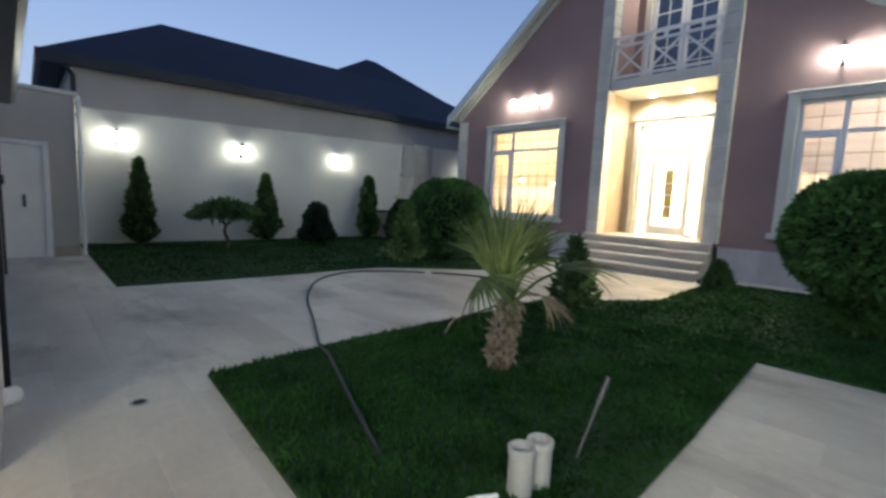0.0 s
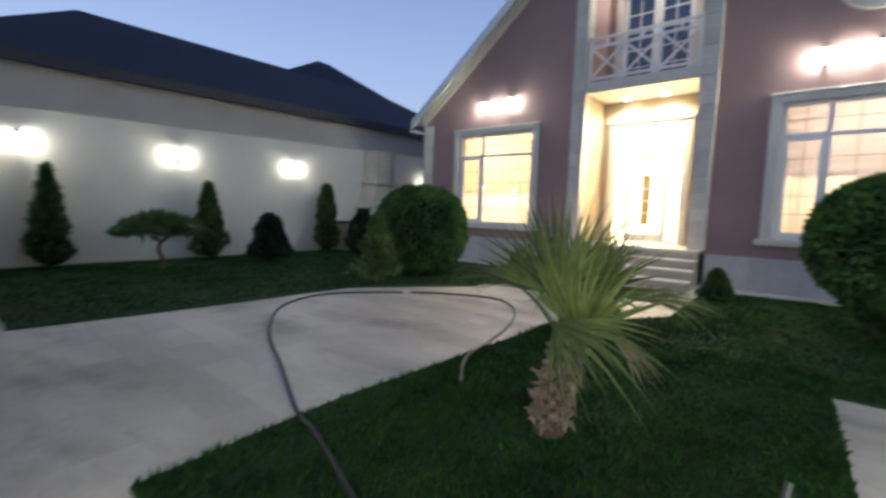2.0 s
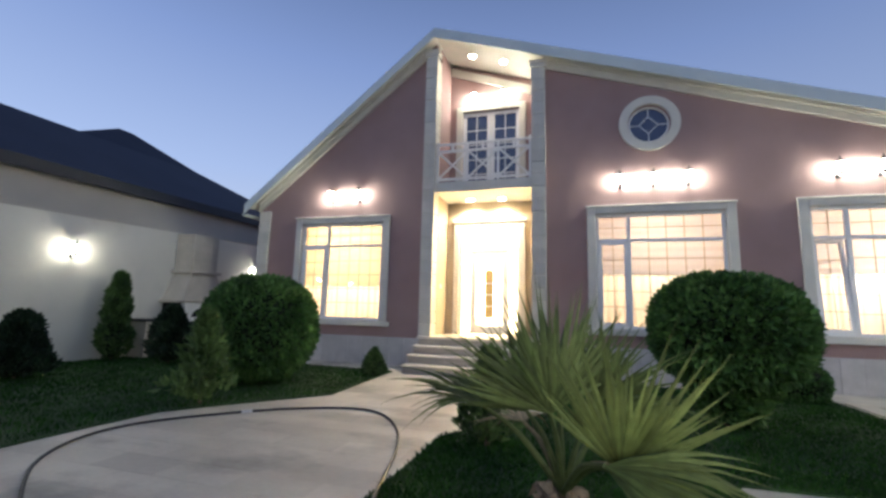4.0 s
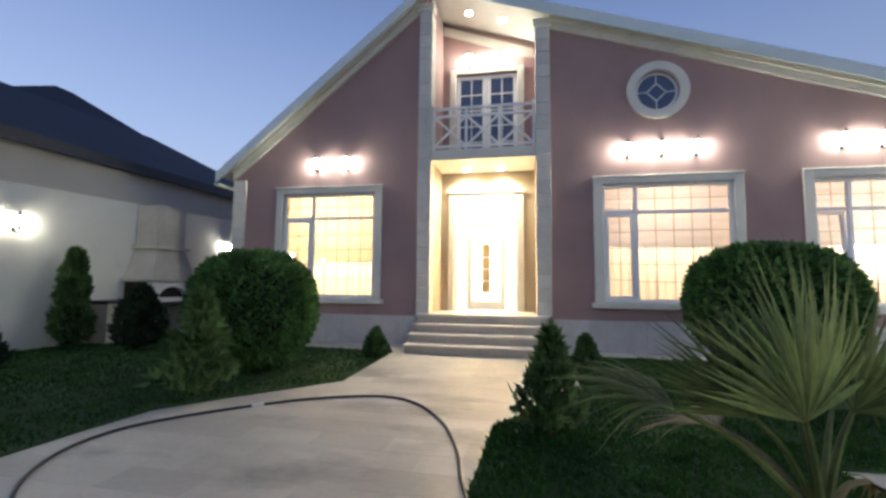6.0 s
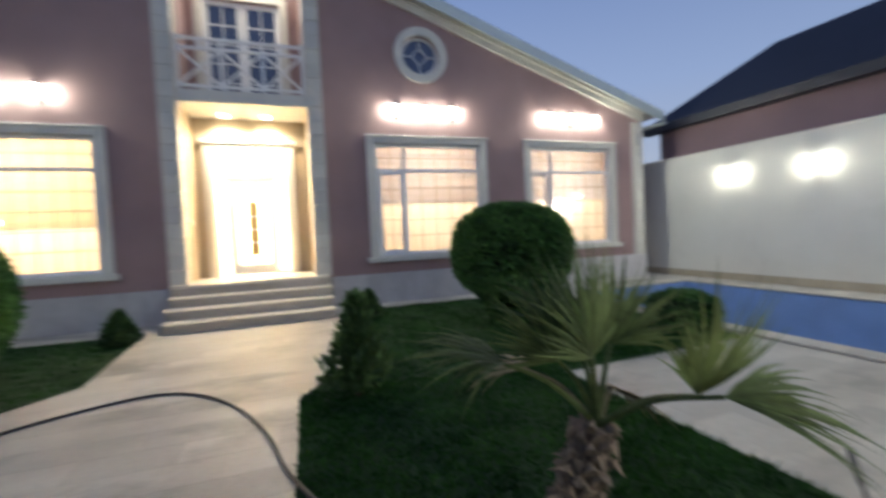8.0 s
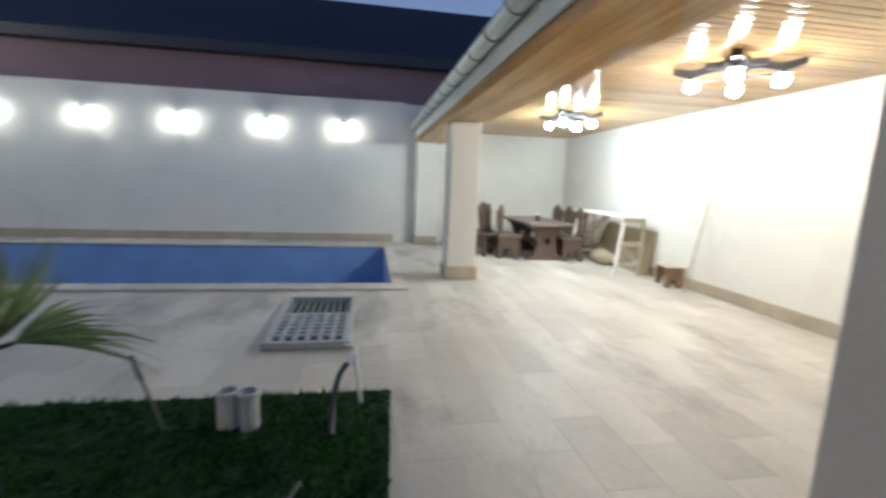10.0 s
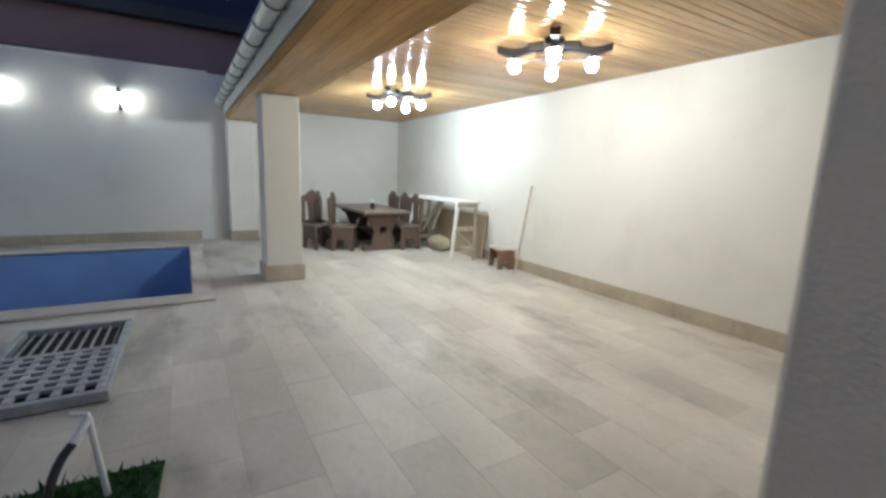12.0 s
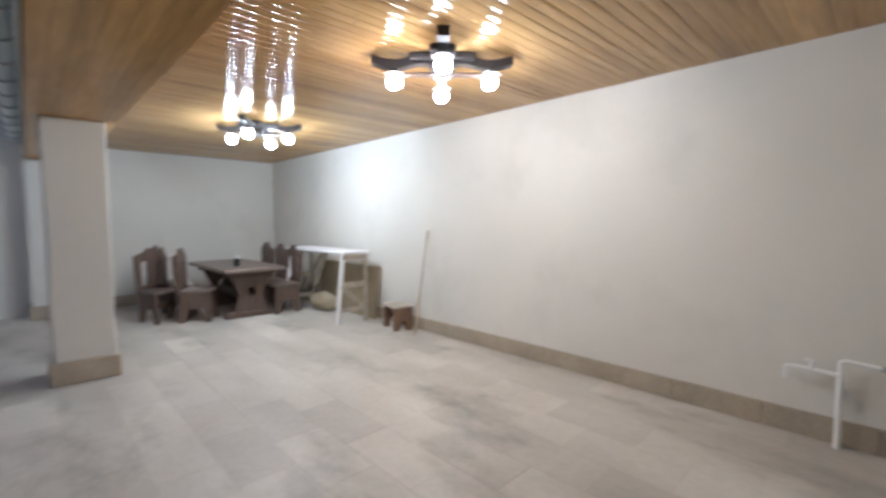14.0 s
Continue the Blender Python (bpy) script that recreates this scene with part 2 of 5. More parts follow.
ROOMPAINT = mat("warm_room_paint", (0.74, 0.64, 0.50), 0.9, var=0.05)
GLOBE = glowing("lit_opal_shade", (0.96, 1.0, 0.95), SHADE)
GLOBEFRONT = glowing("lit_opal_shade_front", (0.93, 1.0, 0.97), SHADE * 1.5)
BULBCOOL = glowing("lit_cool_bulb", (0.88, 0.95, 1.0), BULB * 1.9)
BULBFAR = glowing("lit_blue_white_bulb", (0.76, 0.90, 1.0), BULB * 3.3)
BULBWARM = glowing("lit_warm_bulb", (1.0, 0.93, 0.84), BULB * 1.9)
DOWNGLOW = glowing("lit_downlight", (1.0, 0.94, 0.80), 60.0)


# ---- building helpers ----
def part(name, bm, material, parent=None, label="", smooth=False):
    me = bpy.data.meshes.new(name)
    bmesh.ops.recalc_face_normals(bm, faces=bm.faces[:])
    bm.to_mesh(me)
    bm.free()
    me.materials.append(material)
    if smooth:
        me.polygons.foreach_set("use_smooth", [True] * len(me.polygons))
    ob = new(name, me)
    ob.parent = parent
    if label:
        ob["label"] = label
    return ob


def thing(name, label, category, group="", kind="", place=(0, 0, 0), turn=0):
    ob = new(name)
    ob.matrix_basis = pose(*place, 0, 0, turn)
    ob.empty_display_size = 0.1
    return tagged(ob, label, category, group, kind)


def solid(name, bm, material, label, category, kind="structure", group="", smooth=False):
    return tagged(part(name, bm, material, None, "", smooth), label, category, group, kind)


def box(bm, x0, y0, z0, x1, y1, z1, bevel=0.0):
    v = [bm.verts.new((x, y, z)) for x in (x0, x1) for y in (y0, y1) for z in (z0, z1)]
    f = [bm.faces.new([v[i] for i in q]) for q in ((0, 1, 3, 2), (4, 6, 7, 5), (0, 4, 5, 1), (2, 3, 7, 6), (0, 2, 6, 4), (1, 5, 7, 3))]
    if bevel:
        bmesh.ops.bevel(bm, geom=list({e for q in f for e in q.edges}), offset=bevel, segments=1, affect="EDGES", profile=0.5)
    return bm


def boxes(*spans, bevel=0.0):
    bm = bmesh.new()
    for s in spans:
        box(bm, *s, bevel=bevel)
    return bm


def tube(bm, points, radius, sides=8, cap=True, end=None):
    """A round bar along the points; end: its radius at the last point."""
    points = [Vector(p) for p in points]
    rings, side = [], None
    for i, p in enumerate(points):
        d = (points[min(i + 1, len(points) - 1)] - points[max(i - 1, 0)]).normalized()
        side = (side or Vector((0.31, 0.47, 0.83))).cross(d).cross(d) * -1 if side else d.orthogonal()
        side = (side - d * side.dot(d)).normalized()
        other = d.cross(side)
        r = radius if end is None else radius + (end - radius) * i / (len(points) - 1)
        rings.append([bm.verts.new(p + (side * math.cos(a) + other * math.sin(a)) * r) for a in (2 * math.pi * k / sides for k in range(sides))])
    for a, b in zip(rings, rings[1:]):
        for k in range(sides):
            bm.faces.new((a[k], a[(k + 1) % sides], b[(k + 1) % sides], b[k]))
    if cap:
        bm.faces.new(rings[0][::-1]), bm.faces.new(rings[-1])
    return bm


def rod(points, radius, sides=8, end=None):
    return tube(bmesh.new(), points, radius, sides, True, end)


def lathe(bm, profile, sides=16, at=(0, 0, 0)):
    """A turned body from (radius, height) pairs."""
    rings = [[bm.verts.new((at[0] + r * math.cos(2 * math.pi * k / sides), at[1] + r * math.sin(2 * math.pi * k / sides), at[2] + z)) for k in range(sides)] for r, z in profile]
    for a, b in zip(rings, rings[1:]):
        for k in range(sides):
            bm.faces.new((a[k], a[(k + 1) % sides], b[(k + 1) % sides], b[k]))
    bm.faces.new(rings[0][::-1]), bm.faces.new(rings[-1])
    return bm


def panel(outline, holes, at, axis="x", thick=0.2):
    """A flat slab with openings right through it. Outline and holes are loops in the slab's plane."""
    bm = bmesh.new()
    put = {"x": lambda a, b: (at, a, b), "y": lambda a, b: (a, at, b), "z": lambda a, b: (a, b, at)}[axis]
    edges = []
    for loop in (outline, *holes):
        v = [bm.verts.new(put(*p)) for p in loop]
        edges += [bm.edges.new((v[i], v[(i + 1) % len(v)])) for i in range(len(v))]
    bmesh.ops.triangle_fill(bm, edges=edges, use_beauty=True, use_dissolve=False)
    got = bmesh.ops.extrude_face_region(bm, geom=bm.faces[:])
    step = Vector(put(0, 0)) * 0
    step["xyz".index(axis)] = thick
    bmesh.ops.translate(bm, verts=[g for g in got["geom"] if isinstance(g, bmesh.types.BMVert)], vec=step)
    return bm


def rect(a0, b0, a1, b1):
    return [(a0, b0), (a1, b0), (a1, b1), (a0, b1)]


def ring(ca, cb, r, n=40):
    return [(ca + r * math.cos(2 * math.pi * k / n), cb + r * math.sin(2 * math.pi * k / n)) for k in range(n)]


def smooth_line(points, n=6):
    """Points along a smooth line through the given ones."""
    p = [Vector(q) for q in points]
    p = [2 * p[0] - p[1], *p, 2 * p[-1] - p[-2]]
    out = []
    for i in range(1, len(p) - 2):
        for k in range(n):
            t = k / n
            out.append(0.5 * ((2 * p[i]) + (p[i + 1] - p[i - 1]) * t + (2 * p[i - 1] - 5 * p[i] + 4 * p[i + 1] - p[i + 2]) * t * t + (3 * p[i] - p[i - 1] - 3 * p[i + 1] + p[i + 2]) * t ** 3))
    return [*out, p[-2]]


def inside(poly, x, y):
    hit = np.zeros(len(x), bool)
    for (x0, y0), (x1, y1) in zip(poly, poly[1:] + poly[:1]):
        if y0 != y1:
            hit ^= ((y0 > y) != (y1 > y)) & (x < (x1 - x0) * (y - y0) / (y1 - y0) + x0)
    return hit


def raw(name, verts, faces, material, parent=None, label=""):
    me = bpy.data.meshes.new(name)
    me.from_pydata([tuple(v) for v in verts], [], [tuple(f) for f in faces])
    me.materials.append(material)
    ob = new(name, me)
    ob.parent = parent
    if label:
        ob["label"] = label
    return ob


# ---- structure: ground, pool, boundary walls ----
PX0, PX1, PY0, PY1 = 0.96, 9.38, -5.42, -1.98
GROUND_Z = -0.0015
solid("ground", panel(rect(-150, -150, 150, 150), [rect(PX0 - 0.1, PY0 - 0.1, PX1 + 0.1, PY1 + 0.1)], GROUND_Z - 0.3, "z", 0.3), GROUT,
      "pale grouted ground bed under the stone paving", "ground")

basin = thing("swimming_pool", "empty blue mosaic swimming pool with pale stone rim", "swimming pool", kind="structure")
DEEP = -1.55
for nm, s in (("pool_wall", (PX0 - 0.15, PY0 - 0.15, DEEP, PX0, PY1 + 0.15, -0.016)), ("pool_wall", (PX1, PY0 - 0.15, DEEP, PX1 + 0.15, PY1 + 0.15, -0.016)),
              ("pool_wall", (PX0, PY0 - 0.15, DEEP, PX1, PY0, -0.016)), ("pool_wall", (PX0, PY1, DEEP, PX1, PY1 + 0.15, -0.016)),
              ("pool_floor", (PX0 - 0.15, PY0 - 0.15, DEEP - 0.1, PX1 + 0.15, PY1 + 0.15, DEEP))):
    part(nm, boxes(s), POOL, basin)
rim_mesh = {}
for x0, y0, x1, y1, along in ((PX0 - 0.2, PY1 - 0.02, PX1 + 0.2, PY1 + 0.28, "x"), (PX0 - 0.2, PY0 - 0.16, PX1 + 0.2, PY0 + 0.02, "x"),
                              (PX0 - 0.17, PY0 + 0.02, PX0 + 0.02, PY1 - 0.02, "y"), (PX1 - 0.02, PY0 + 0.02, PX1 + 0.17, PY1 - 0.02, "y")):
    length = (x1 - x0) if along == "x" else (y1 - y0)
    n = round(length / 0.6)
    for k in range(n):
        a, b = k * length / n + 0.002, (k + 1) * length / n - 0.002
        s = (x0 + a, y0, 0.004, x0 + b, y1, 0.034) if along == "x" else (x0, y0 + a, 0.004, x1, y0 + b, 0.034)
        part("coping_stone", boxes(s, bevel=0.006), COPING, basin)

WEST, EAST, BACK = 12.75, -6.35, -3.49
wall_w = solid("wall_west", panel([(1.1, -0.3), (14.5, -0.3), (14.5, 3.36), (1.1, 2.97)], [], WEST, "y", 0.2), WALLPAINT, "ivory painted boundary wall behind the lawn", "wall")
solid("wall_west_coping", panel([(1.1, 2.97), (14.5, 3.36), (14.5, 3.41), (1.1, 3.02)], [], WEST - 0.02, "y", 0.26), GREYWALL, "grey capping on the boundary wall", "wall coping")
solid("wall_east", boxes((BACK - 0.2, EAST - 0.2, -0.3, 12.5, EAST, 3.18)), WALLPAINT, "ivory painted boundary wall beside the pool", "wall")
solid("wall_east_coping", boxes((0.5, EAST - 0.24, 3.18, 12.5, EAST + 0.02, 3.22), bevel=0.01), TRIM, "pale capping on the pool side wall", "wall coping")

# block with the white door
solid("wall_block", panel(rect(-1.2, -0.05, 1.1, 2.92), [rect(-0.14, -0.02, 0.72, 2.06)], 11.0, "y", 0.2), GREYWALL, "grey-beige rendered wall with a white door", "wall")
solid("wall_block_side", boxes((0.9, 11.2, -0.05, 1.1, WEST + 0.2, 2.92)), GREYWALL, "grey-beige rendered side wall", "wall")
solid("wall_block_coping", boxes((-1.2, 10.95, 2.92, 1.16, 11.25, 3.0), (0.86, 11.25, 2.92, 1.16, WEST, 3.0), bevel=0.012), TRIM, "cream capping on the block", "wall coping")
bm = boxes((0.74, 10.985, 0, 1.1, 11.0, 0.2), (-1.2, 10.985, 0, -0.16, 11.0, 0.2))
solid("baseboard_block", bm, SKIRT, "beige stone skirting", "skirting")
door_w = thing("door_2", "closed white metal service door with dark handle", "door", kind="structure")
part("door_frame", boxes((-0.14, 10.98, 0, -0.06, 11.1, 2.06), (0.64, 10.98, 0, 0.72, 11.1, 2.06), (-0.06, 10.98, 1.98, 0.64, 11.1, 2.06), bevel=0.006), WHITE, door_w)
part("door_leaf", boxes((-0.058, 11.02, 0.01, 0.638, 11.07, 1.978), bevel=0.004), WHITE, door_w)
part("door_handle", rod([(0.37, 11.0, 0.93), (0.37, 11.0, 1.08)], 0.016), BLACKMETAL, door_w, "dark handle")
part("lock_plate", boxes((0.355, 11.008, 0.90, 0.395, 11.02, 1.12)), BLACKMETAL, door_w)
part("door_viewer", boxes((0.10, 11.005, 1.28, 0.14, 11.02, 1.44)), BLACKMETAL, door_w)
drop = thing("downpipe", "white round downpipe on the block's corner", "downpipe")
part("pipe", rod([(1.16, 10.94, 0.02), (1.16, 10.94, 2.85), (1.16, 11.0, 2.93)], 0.03, 10), WHITE, drop)
part("clip", boxes((1.12, 10.93, 1.9, 1.2, 11.0, 1.94)), BLACKMETAL, drop)
cctv = thing("security_camera", "small white dome security camera under the wall top", "security camera")
part("bracket", boxes((1.14, 11.9, 2.74, 1.2, 12.0, 2.8), bevel=0.006), WHITE, cctv)
part("dome", lathe(bmesh.new(), [(0.02, -0.1), (0.05, -0.07), (0.06, -0.02), (0.06, 0.0)], 14, (1.22, 11.95, 2.76)), WHITE, cctv, smooth=True)

# roller shutter gate at the street side, on a line slightly askew to the yard
gate = thing("roller_gate", "closed dark grey slatted roller shutter gate", "gate", place=(0.215, 4.22, 0), turn=1.25)
for k in range(31):
    z = 0.03 + k * 0.077
    bm = bmesh.new()
    prof = [(0, 0), (0.016, 0.012), (0.022, 0.038), (0.016, 0.064), (0, 0.074), (-0.02, 0.074), (-0.02, 0)]
    for y0, y1 in ((0.06, 5.0),):
        a = [bm.verts.new((x, y0, z + h)) for x, h in prof]
        b = [bm.verts.new((x, y1, z + h)) for x, h in prof]
        for i in range(len(prof)):
            bm.faces.new((a[i], a[(i + 1) % 7], b[(i + 1) % 7], b[i]))
        bm.faces.new(a[::-1]), bm.faces.new(b)
    part("slat", bm, SHUTTER, gate)
part("guide_rail", boxes((-0.05, 0, 0, 0.05, 0.06, 2.45), bevel=0.006), BLACKMETAL, gate)
part("guide_rail", boxes((-0.05, 5.0, 0, 0.05, 5.06, 2.45), bevel=0.006), BLACKMETAL, gate)
part("shutter_box", boxes((-0.1, -0.05, 2.42, 0.24, 5.1, 2.86), bevel=0.05), SHUTTER, gate, "dark metal shutter housing")
solid("wall_gate_pier", boxes((-0.2, 9.17, -0.02, 0.12, 9.5, 2.9), bevel=0.01), GREYWALL, "grey rendered pier beside the gate", "wall pier")
solid("wall_street", boxes((-0.4, 9.5, -0.02, -0.2, 11.0, 2.9)), GREYWALL, "grey rendered street wall", "wall")
solid("wall_gate_lintel", boxes((-0.2, 3.49, 2.86, 0.1, 9.17, 3.0)), GREYWALL, "grey rendered wall over the gate", "wall")
bell = thing("intercom", "black intercom and keypad on the gate pier", "intercom")
part("case", boxes((0.12, 9.28, 1.3, 0.145, 9.38, 1.55), bevel=0.006), BLACKMETAL, bell)
part("cable", rod([(0.125, 9.2, 0.1), (0.125, 9.2, 2.0)], 0.012, 6), BLACKMETAL, bell)

# carport
CEIL, BEAM = 2.625, 2.34
solid("wall_carport_back", boxes((BACK - 0.2, EAST, -0.3, BACK, 3.7, 2.95)), WALLPAINT, "ivory painted back wall of the carport", "wall")
solid("wall_carport_end", boxes((BACK, 3.5, -0.3, -0.2, 3.7, 2.95)), WALLPAINT, "ivory painted end wall of the carport", "wall")
bm = bmesh.new()
tilts = random.Random(31)
y = EAST
while y < 3.5:
    w = 0.088
    lip, x0 = tilts.uniform(-0.0007, 0.0007), BACK
    while x0 < -0.401:
        x1 = min(-0.40, x0 + tilts.uniform(1.4, 2.4))
        x1 = -0.40 if x1 > -1.0 else x1
        end = tilts.uniform(-0.0012, 0.0012)
        prof = [(0.0, 0.0035), (0.002, 0.0008), (0.016, 0.0002), (0.031, -0.0003), (w / 2, -0.0005), (w - 0.031, -0.0003), (w - 0.016, 0.0002), (w - 0.002, 0.0008), (w, 0.0035)]
        v = [bm.verts.new((x0, y + a, CEIL + h + lip * (1 - 2 * a / w))) for a, h in prof]
        u = [bm.verts.new((x1 - 0.0015, q.co.y, q.co.z + end)) for q in v]
        for i in range(len(prof) - 1):
            bm.faces.new((v[i], v[i + 1], u[i + 1], u[i])).smooth = 0 < i < len(prof) - 2
        x0 = x1
    y += w
ceiling = solid("ceiling_carport", bm, PINE, "varnished pine tongue-and-groove plank ceiling", "ceiling")
bm = bmesh.new()
for x0, z0, x1, z1 in ((-0.40, BEAM, 0.22, BEAM), (-0.40, CEIL, -0.40, BEAM), (0.22, BEAM, 0.22, 2.58)):
    n = max(2, round(math.hypot(x1 - x0, z1 - z0) / 0.088))
    for k in range(n):
        a, b = k / n, (k + 1) / n
        q = [(x0 + (x1 - x0) * s, z0 + (z1 - z0) * s) for s in (a + 0.012 / n, b - 0.012 / n)]
        c = [bm.verts.new((px, yy, pz)) for (px, pz) in q for yy in (EAST, 3.5)]
        bm.faces.new((c[0], c[1], c[3], c[2]))
solid("carport_beam_cladding", bm, PINELONG, "varnished pine planks cladding the carport beam", "beam")
solid("carport_beam", boxes((-0.392, EAST, BEAM + 0.008, 0.212, 3.5, CEIL + 0.1)), DARKHOLE, "beam behind the pine cladding", "beam")
solid("carport_roof", boxes((BACK - 0.2, EAST - 0.1, CEIL + 0.1, 0.3, 3.7, CEIL + 0.22)), ROOFDARK, "dark metal carport roof", "roof")
solid("carport_fascia", boxes((0.224, EAST + 0.01, 2.45, 0.25, 3.7, 2.74), bevel=0.004), FASCIA, "pale metal fascia board along the carport", "fascia")
gutter = thing("gutter", "pale metal half-round rain gutter with clamps", "gutter")
bm = bmesh.new()
rows = []
for yy in (EAST + 0.02, 3.7):
    rows.append([bm.verts.new((0.325 + r * math.cos(a), yy, 2.69 + r * math.sin(a))) for r, a in [(0.085, math.pi + math.pi * k / 10) for k in range(11)] + [(0.078, 2 * math.pi - math.pi * k / 10) for k in range(11)]])
for i in range(22):
    bm.faces.new((rows[0][i], rows[0][(i + 1) % 22], rows[1][(i + 1) % 22], rows[1][i]))
part("channel", bm, FASCIA, gutter, smooth=True)
for k in range(17):
    yy = EAST + 0.35 + k * 0.58
    part("clamp", tube(bmesh.new(), [(0.325 + 0.092 * math.cos(a), yy, 2.69 + 0.092 * math.sin(a)) for a in (math.pi + math.pi * i / 8 for i in range(9))], 0.009, 5), STEEL, gutter)


def column(x0, y0, x1, y1, label):
    c = thing("column", label, "column", "carport columns", "structure")
    part("shaft", boxes((x0, y0, 0, x1, y1, BEAM), bevel=0.008), WALLPAINT, c)
    t = 0.03
    part("plinth", boxes((x0 - t, y0 - t, 0, x1 + t, y1 + t, 0.2), bevel=0.006), SKIRT, c, "beige stone plinth with worn face")
    return c


column(-0.31, -2.80, 0.13, -2.36, "square ivory carport column on a stone plinth")
column(-0.22, EAST + 0.005, 0.24, -5.95, "square ivory half column against the wall")
solid("wall_pier_street", boxes((-0.25, 3.185, 0, 0.24, 3.84, 2.9), bevel=0.01), PIERPAINT, "dull cream rendered pier between carport and gate", "wall pier")
bm = bmesh.new()
y = EAST + 0.02
while y < 3.4:
    box(bm, BACK, y, 0.002, BACK + 0.022, min(y + 0.595, 3.48), 0.168, bevel=0.004)
    y += 0.6
solid("baseboard_back", bm, SKIRT, "beige stone skirting along the back wall", "skirting")
bm = bmesh.new()
x = BACK + 0.03
while x < PX1 + 2.0:
    if not (-0.7 < x < 0.25):
        box(bm, x, EAST, 0.002, x + 0.595, EAST + 0.022, 0.18, bevel=0.004)
    x += 0.6
solid("baseboard_east", bm, SKIRT, "beige stone skirting along the pool wall", "skirting")
dp = thing("downpipe", "white round rain downpipe with elbow shoe at its foot", "downpipe")
part("pipe", rod([(0.19, 3.91, 0.12), (0.19, 3.91, 2.66)], 0.055, 16), WHITE, dp, smooth=True)
part("shoe", rod([(0.19, 3.91, 0.14), (0.21, 3.935, 0.08), (0.28, 4.02, 0.06)], 0.056, 14), WHITE, dp, smooth=True)
for z in (0.9, 1.9):
    part("clamp", lathe(bmesh.new(), [(0.06, 0), (0.06, 0.03)], 16, (0.19, 3.91, z)), STEEL, dp)

# ---- house ----
FX = 10.75
SL, SR = 0.806, 0.331


def edge_left(y):
    return 4.10 + SL * (10.28 - y)


def edge_right(y):
    return 4.26 + SR * (y + 5.35)


WINS = {"window_1": (6.87, 9.2), "window_2": (-0.61, 1.87), "window_3": (-4.39, -1.99)}
WZ0, WZ1 = 1.0, 3.46
HL, HR = 10.55, -5.47
PLZ = 0.64
solid("wall_front_left", panel([(5.6, PLZ), (HL, PLZ), (HL, edge_left(HL) + 0.2), (5.6, edge_left(5.6) + 0.2)],
      [rect(WINS["window_1"][0], WZ0, WINS["window_1"][1], WZ1)], FX, "x", 0.25), PINK, "mauve-pink stucco house front under the steep roof", "wall")
solid("wall_front_right", panel([(HR, PLZ), (3.15, PLZ), (3.15, edge_right(3.15) + 0.2), (HR, edge_right(HR) + 0.2)],
      [rect(WINS["window_2"][0], WZ0, WINS["window_2"][1], WZ1), rect(WINS["window_3"][0], WZ0, WINS["window_3"][1], WZ1), ring(0.73, 5.42, 0.41)],
      FX, "x", 0.25), PINK, "mauve-pink stucco house front with round window", "wall")
solid("wall_house_left", boxes((FX + 0.25, HL - 0.25, 0, 17.5, HL, 4.1)), PINK, "mauve-pink stucco side wall", "wall")
solid("wall_house_right", boxes((FX + 0.25, HR, 0, 17.5, HR + 0.25, 4.3)), PINK, "mauve-pink stucco side wall", "wall")
solid("wall_house_back", panel([(HR, 0), (HL, 0), (HL, edge_left(HL) + 0.1), (5.6, 7.9), (HR, edge_right(HR) + 0.1)], [], 17.5, "x", 0.2), PINK, "mauve-pink stucco back wall", "wall")
# entrance recess and balcony recess
RX = 11.9
solid("wall_recess_lower", panel(rect(3.22, 0.7, 5.53, 4.13), [rect(3.62, 0.702, 5.2, 3.52)], RX, "x", 0.2), TAN, "tan rendered wall round the entrance door", "wall")
solid("wall_recess_side", boxes((FX + 0.25, 5.53, 0.0, RX + 0.2, 5.73, 4.13)), TAN, "tan rendered side of the entrance recess", "wall")
solid("wall_recess_side.001", boxes((FX + 0.25, 3.02, 0.0, RX + 0.2, 3.22, 4.13)), TAN, "tan rendered side of the entrance recess", "wall")
solid("wall_recess_upper", panel([(3.22, 4.13), (5.53, 4.13), (5.53, 8.1), (3.22, 7.4)], [rect(3.64, 4.38, 5.17, 6.68)], RX, "x", 0.2), PINK, "mauve-pink stucco wall behind the balcony", "wall")
solid("wall_recess_upper_side", boxes((FX + 0.25, 5.53, 4.13, RX + 0.2, 5.73, 8.05)), PINK, "mauve-pink stucco side of the balcony", "wall")
solid("wall_recess_upper_side.001", boxes((FX + 0.25, 3.02, 4.13, RX + 0.2, 3.22, 7.3)), PINK, "mauve-pink stucco side of the balcony", "wall")
solid("balcony_slab", boxes((FX - 0.08, 3.225, 4.13, RX, 5.525, 4.37), bevel=0.008), TRIM, "cream balcony slab over the entrance", "balcony slab")
solid("landing", boxes((10.44, 3.0, -0.02, RX + 0.2, 5.75, 0.698), bevel=0.006), STEP, "stone entrance landing", "landing")
solid("landing_inside", boxes((RX + 0.2, 2.6, 0.4, 14.5, 6.2, 0.698)), TILEFAR, "stone hall floor behind the door", "floor")

# roof: two unequal slopes that meet over the left pilaster
AP = 5.58


def slope(name, y0, z0, y1, z1, x0, x1, thick, material, label):
    bm = bmesh.new()
    v = [bm.verts.new((x, y, z + dz)) for x in (x0, x1) for (y, z) in ((y0, z0), (y1, z1)) for dz in (0, thick)]
    for q in ((0, 1, 3, 2), (4, 6, 7, 5), (0, 4, 5, 1), (2, 3, 7, 6), (0, 2, 6, 4), (1, 5, 7, 3)):
        bm.faces.new([v[i] for i in q])
    return solid(name, bm, material, label, "roof")


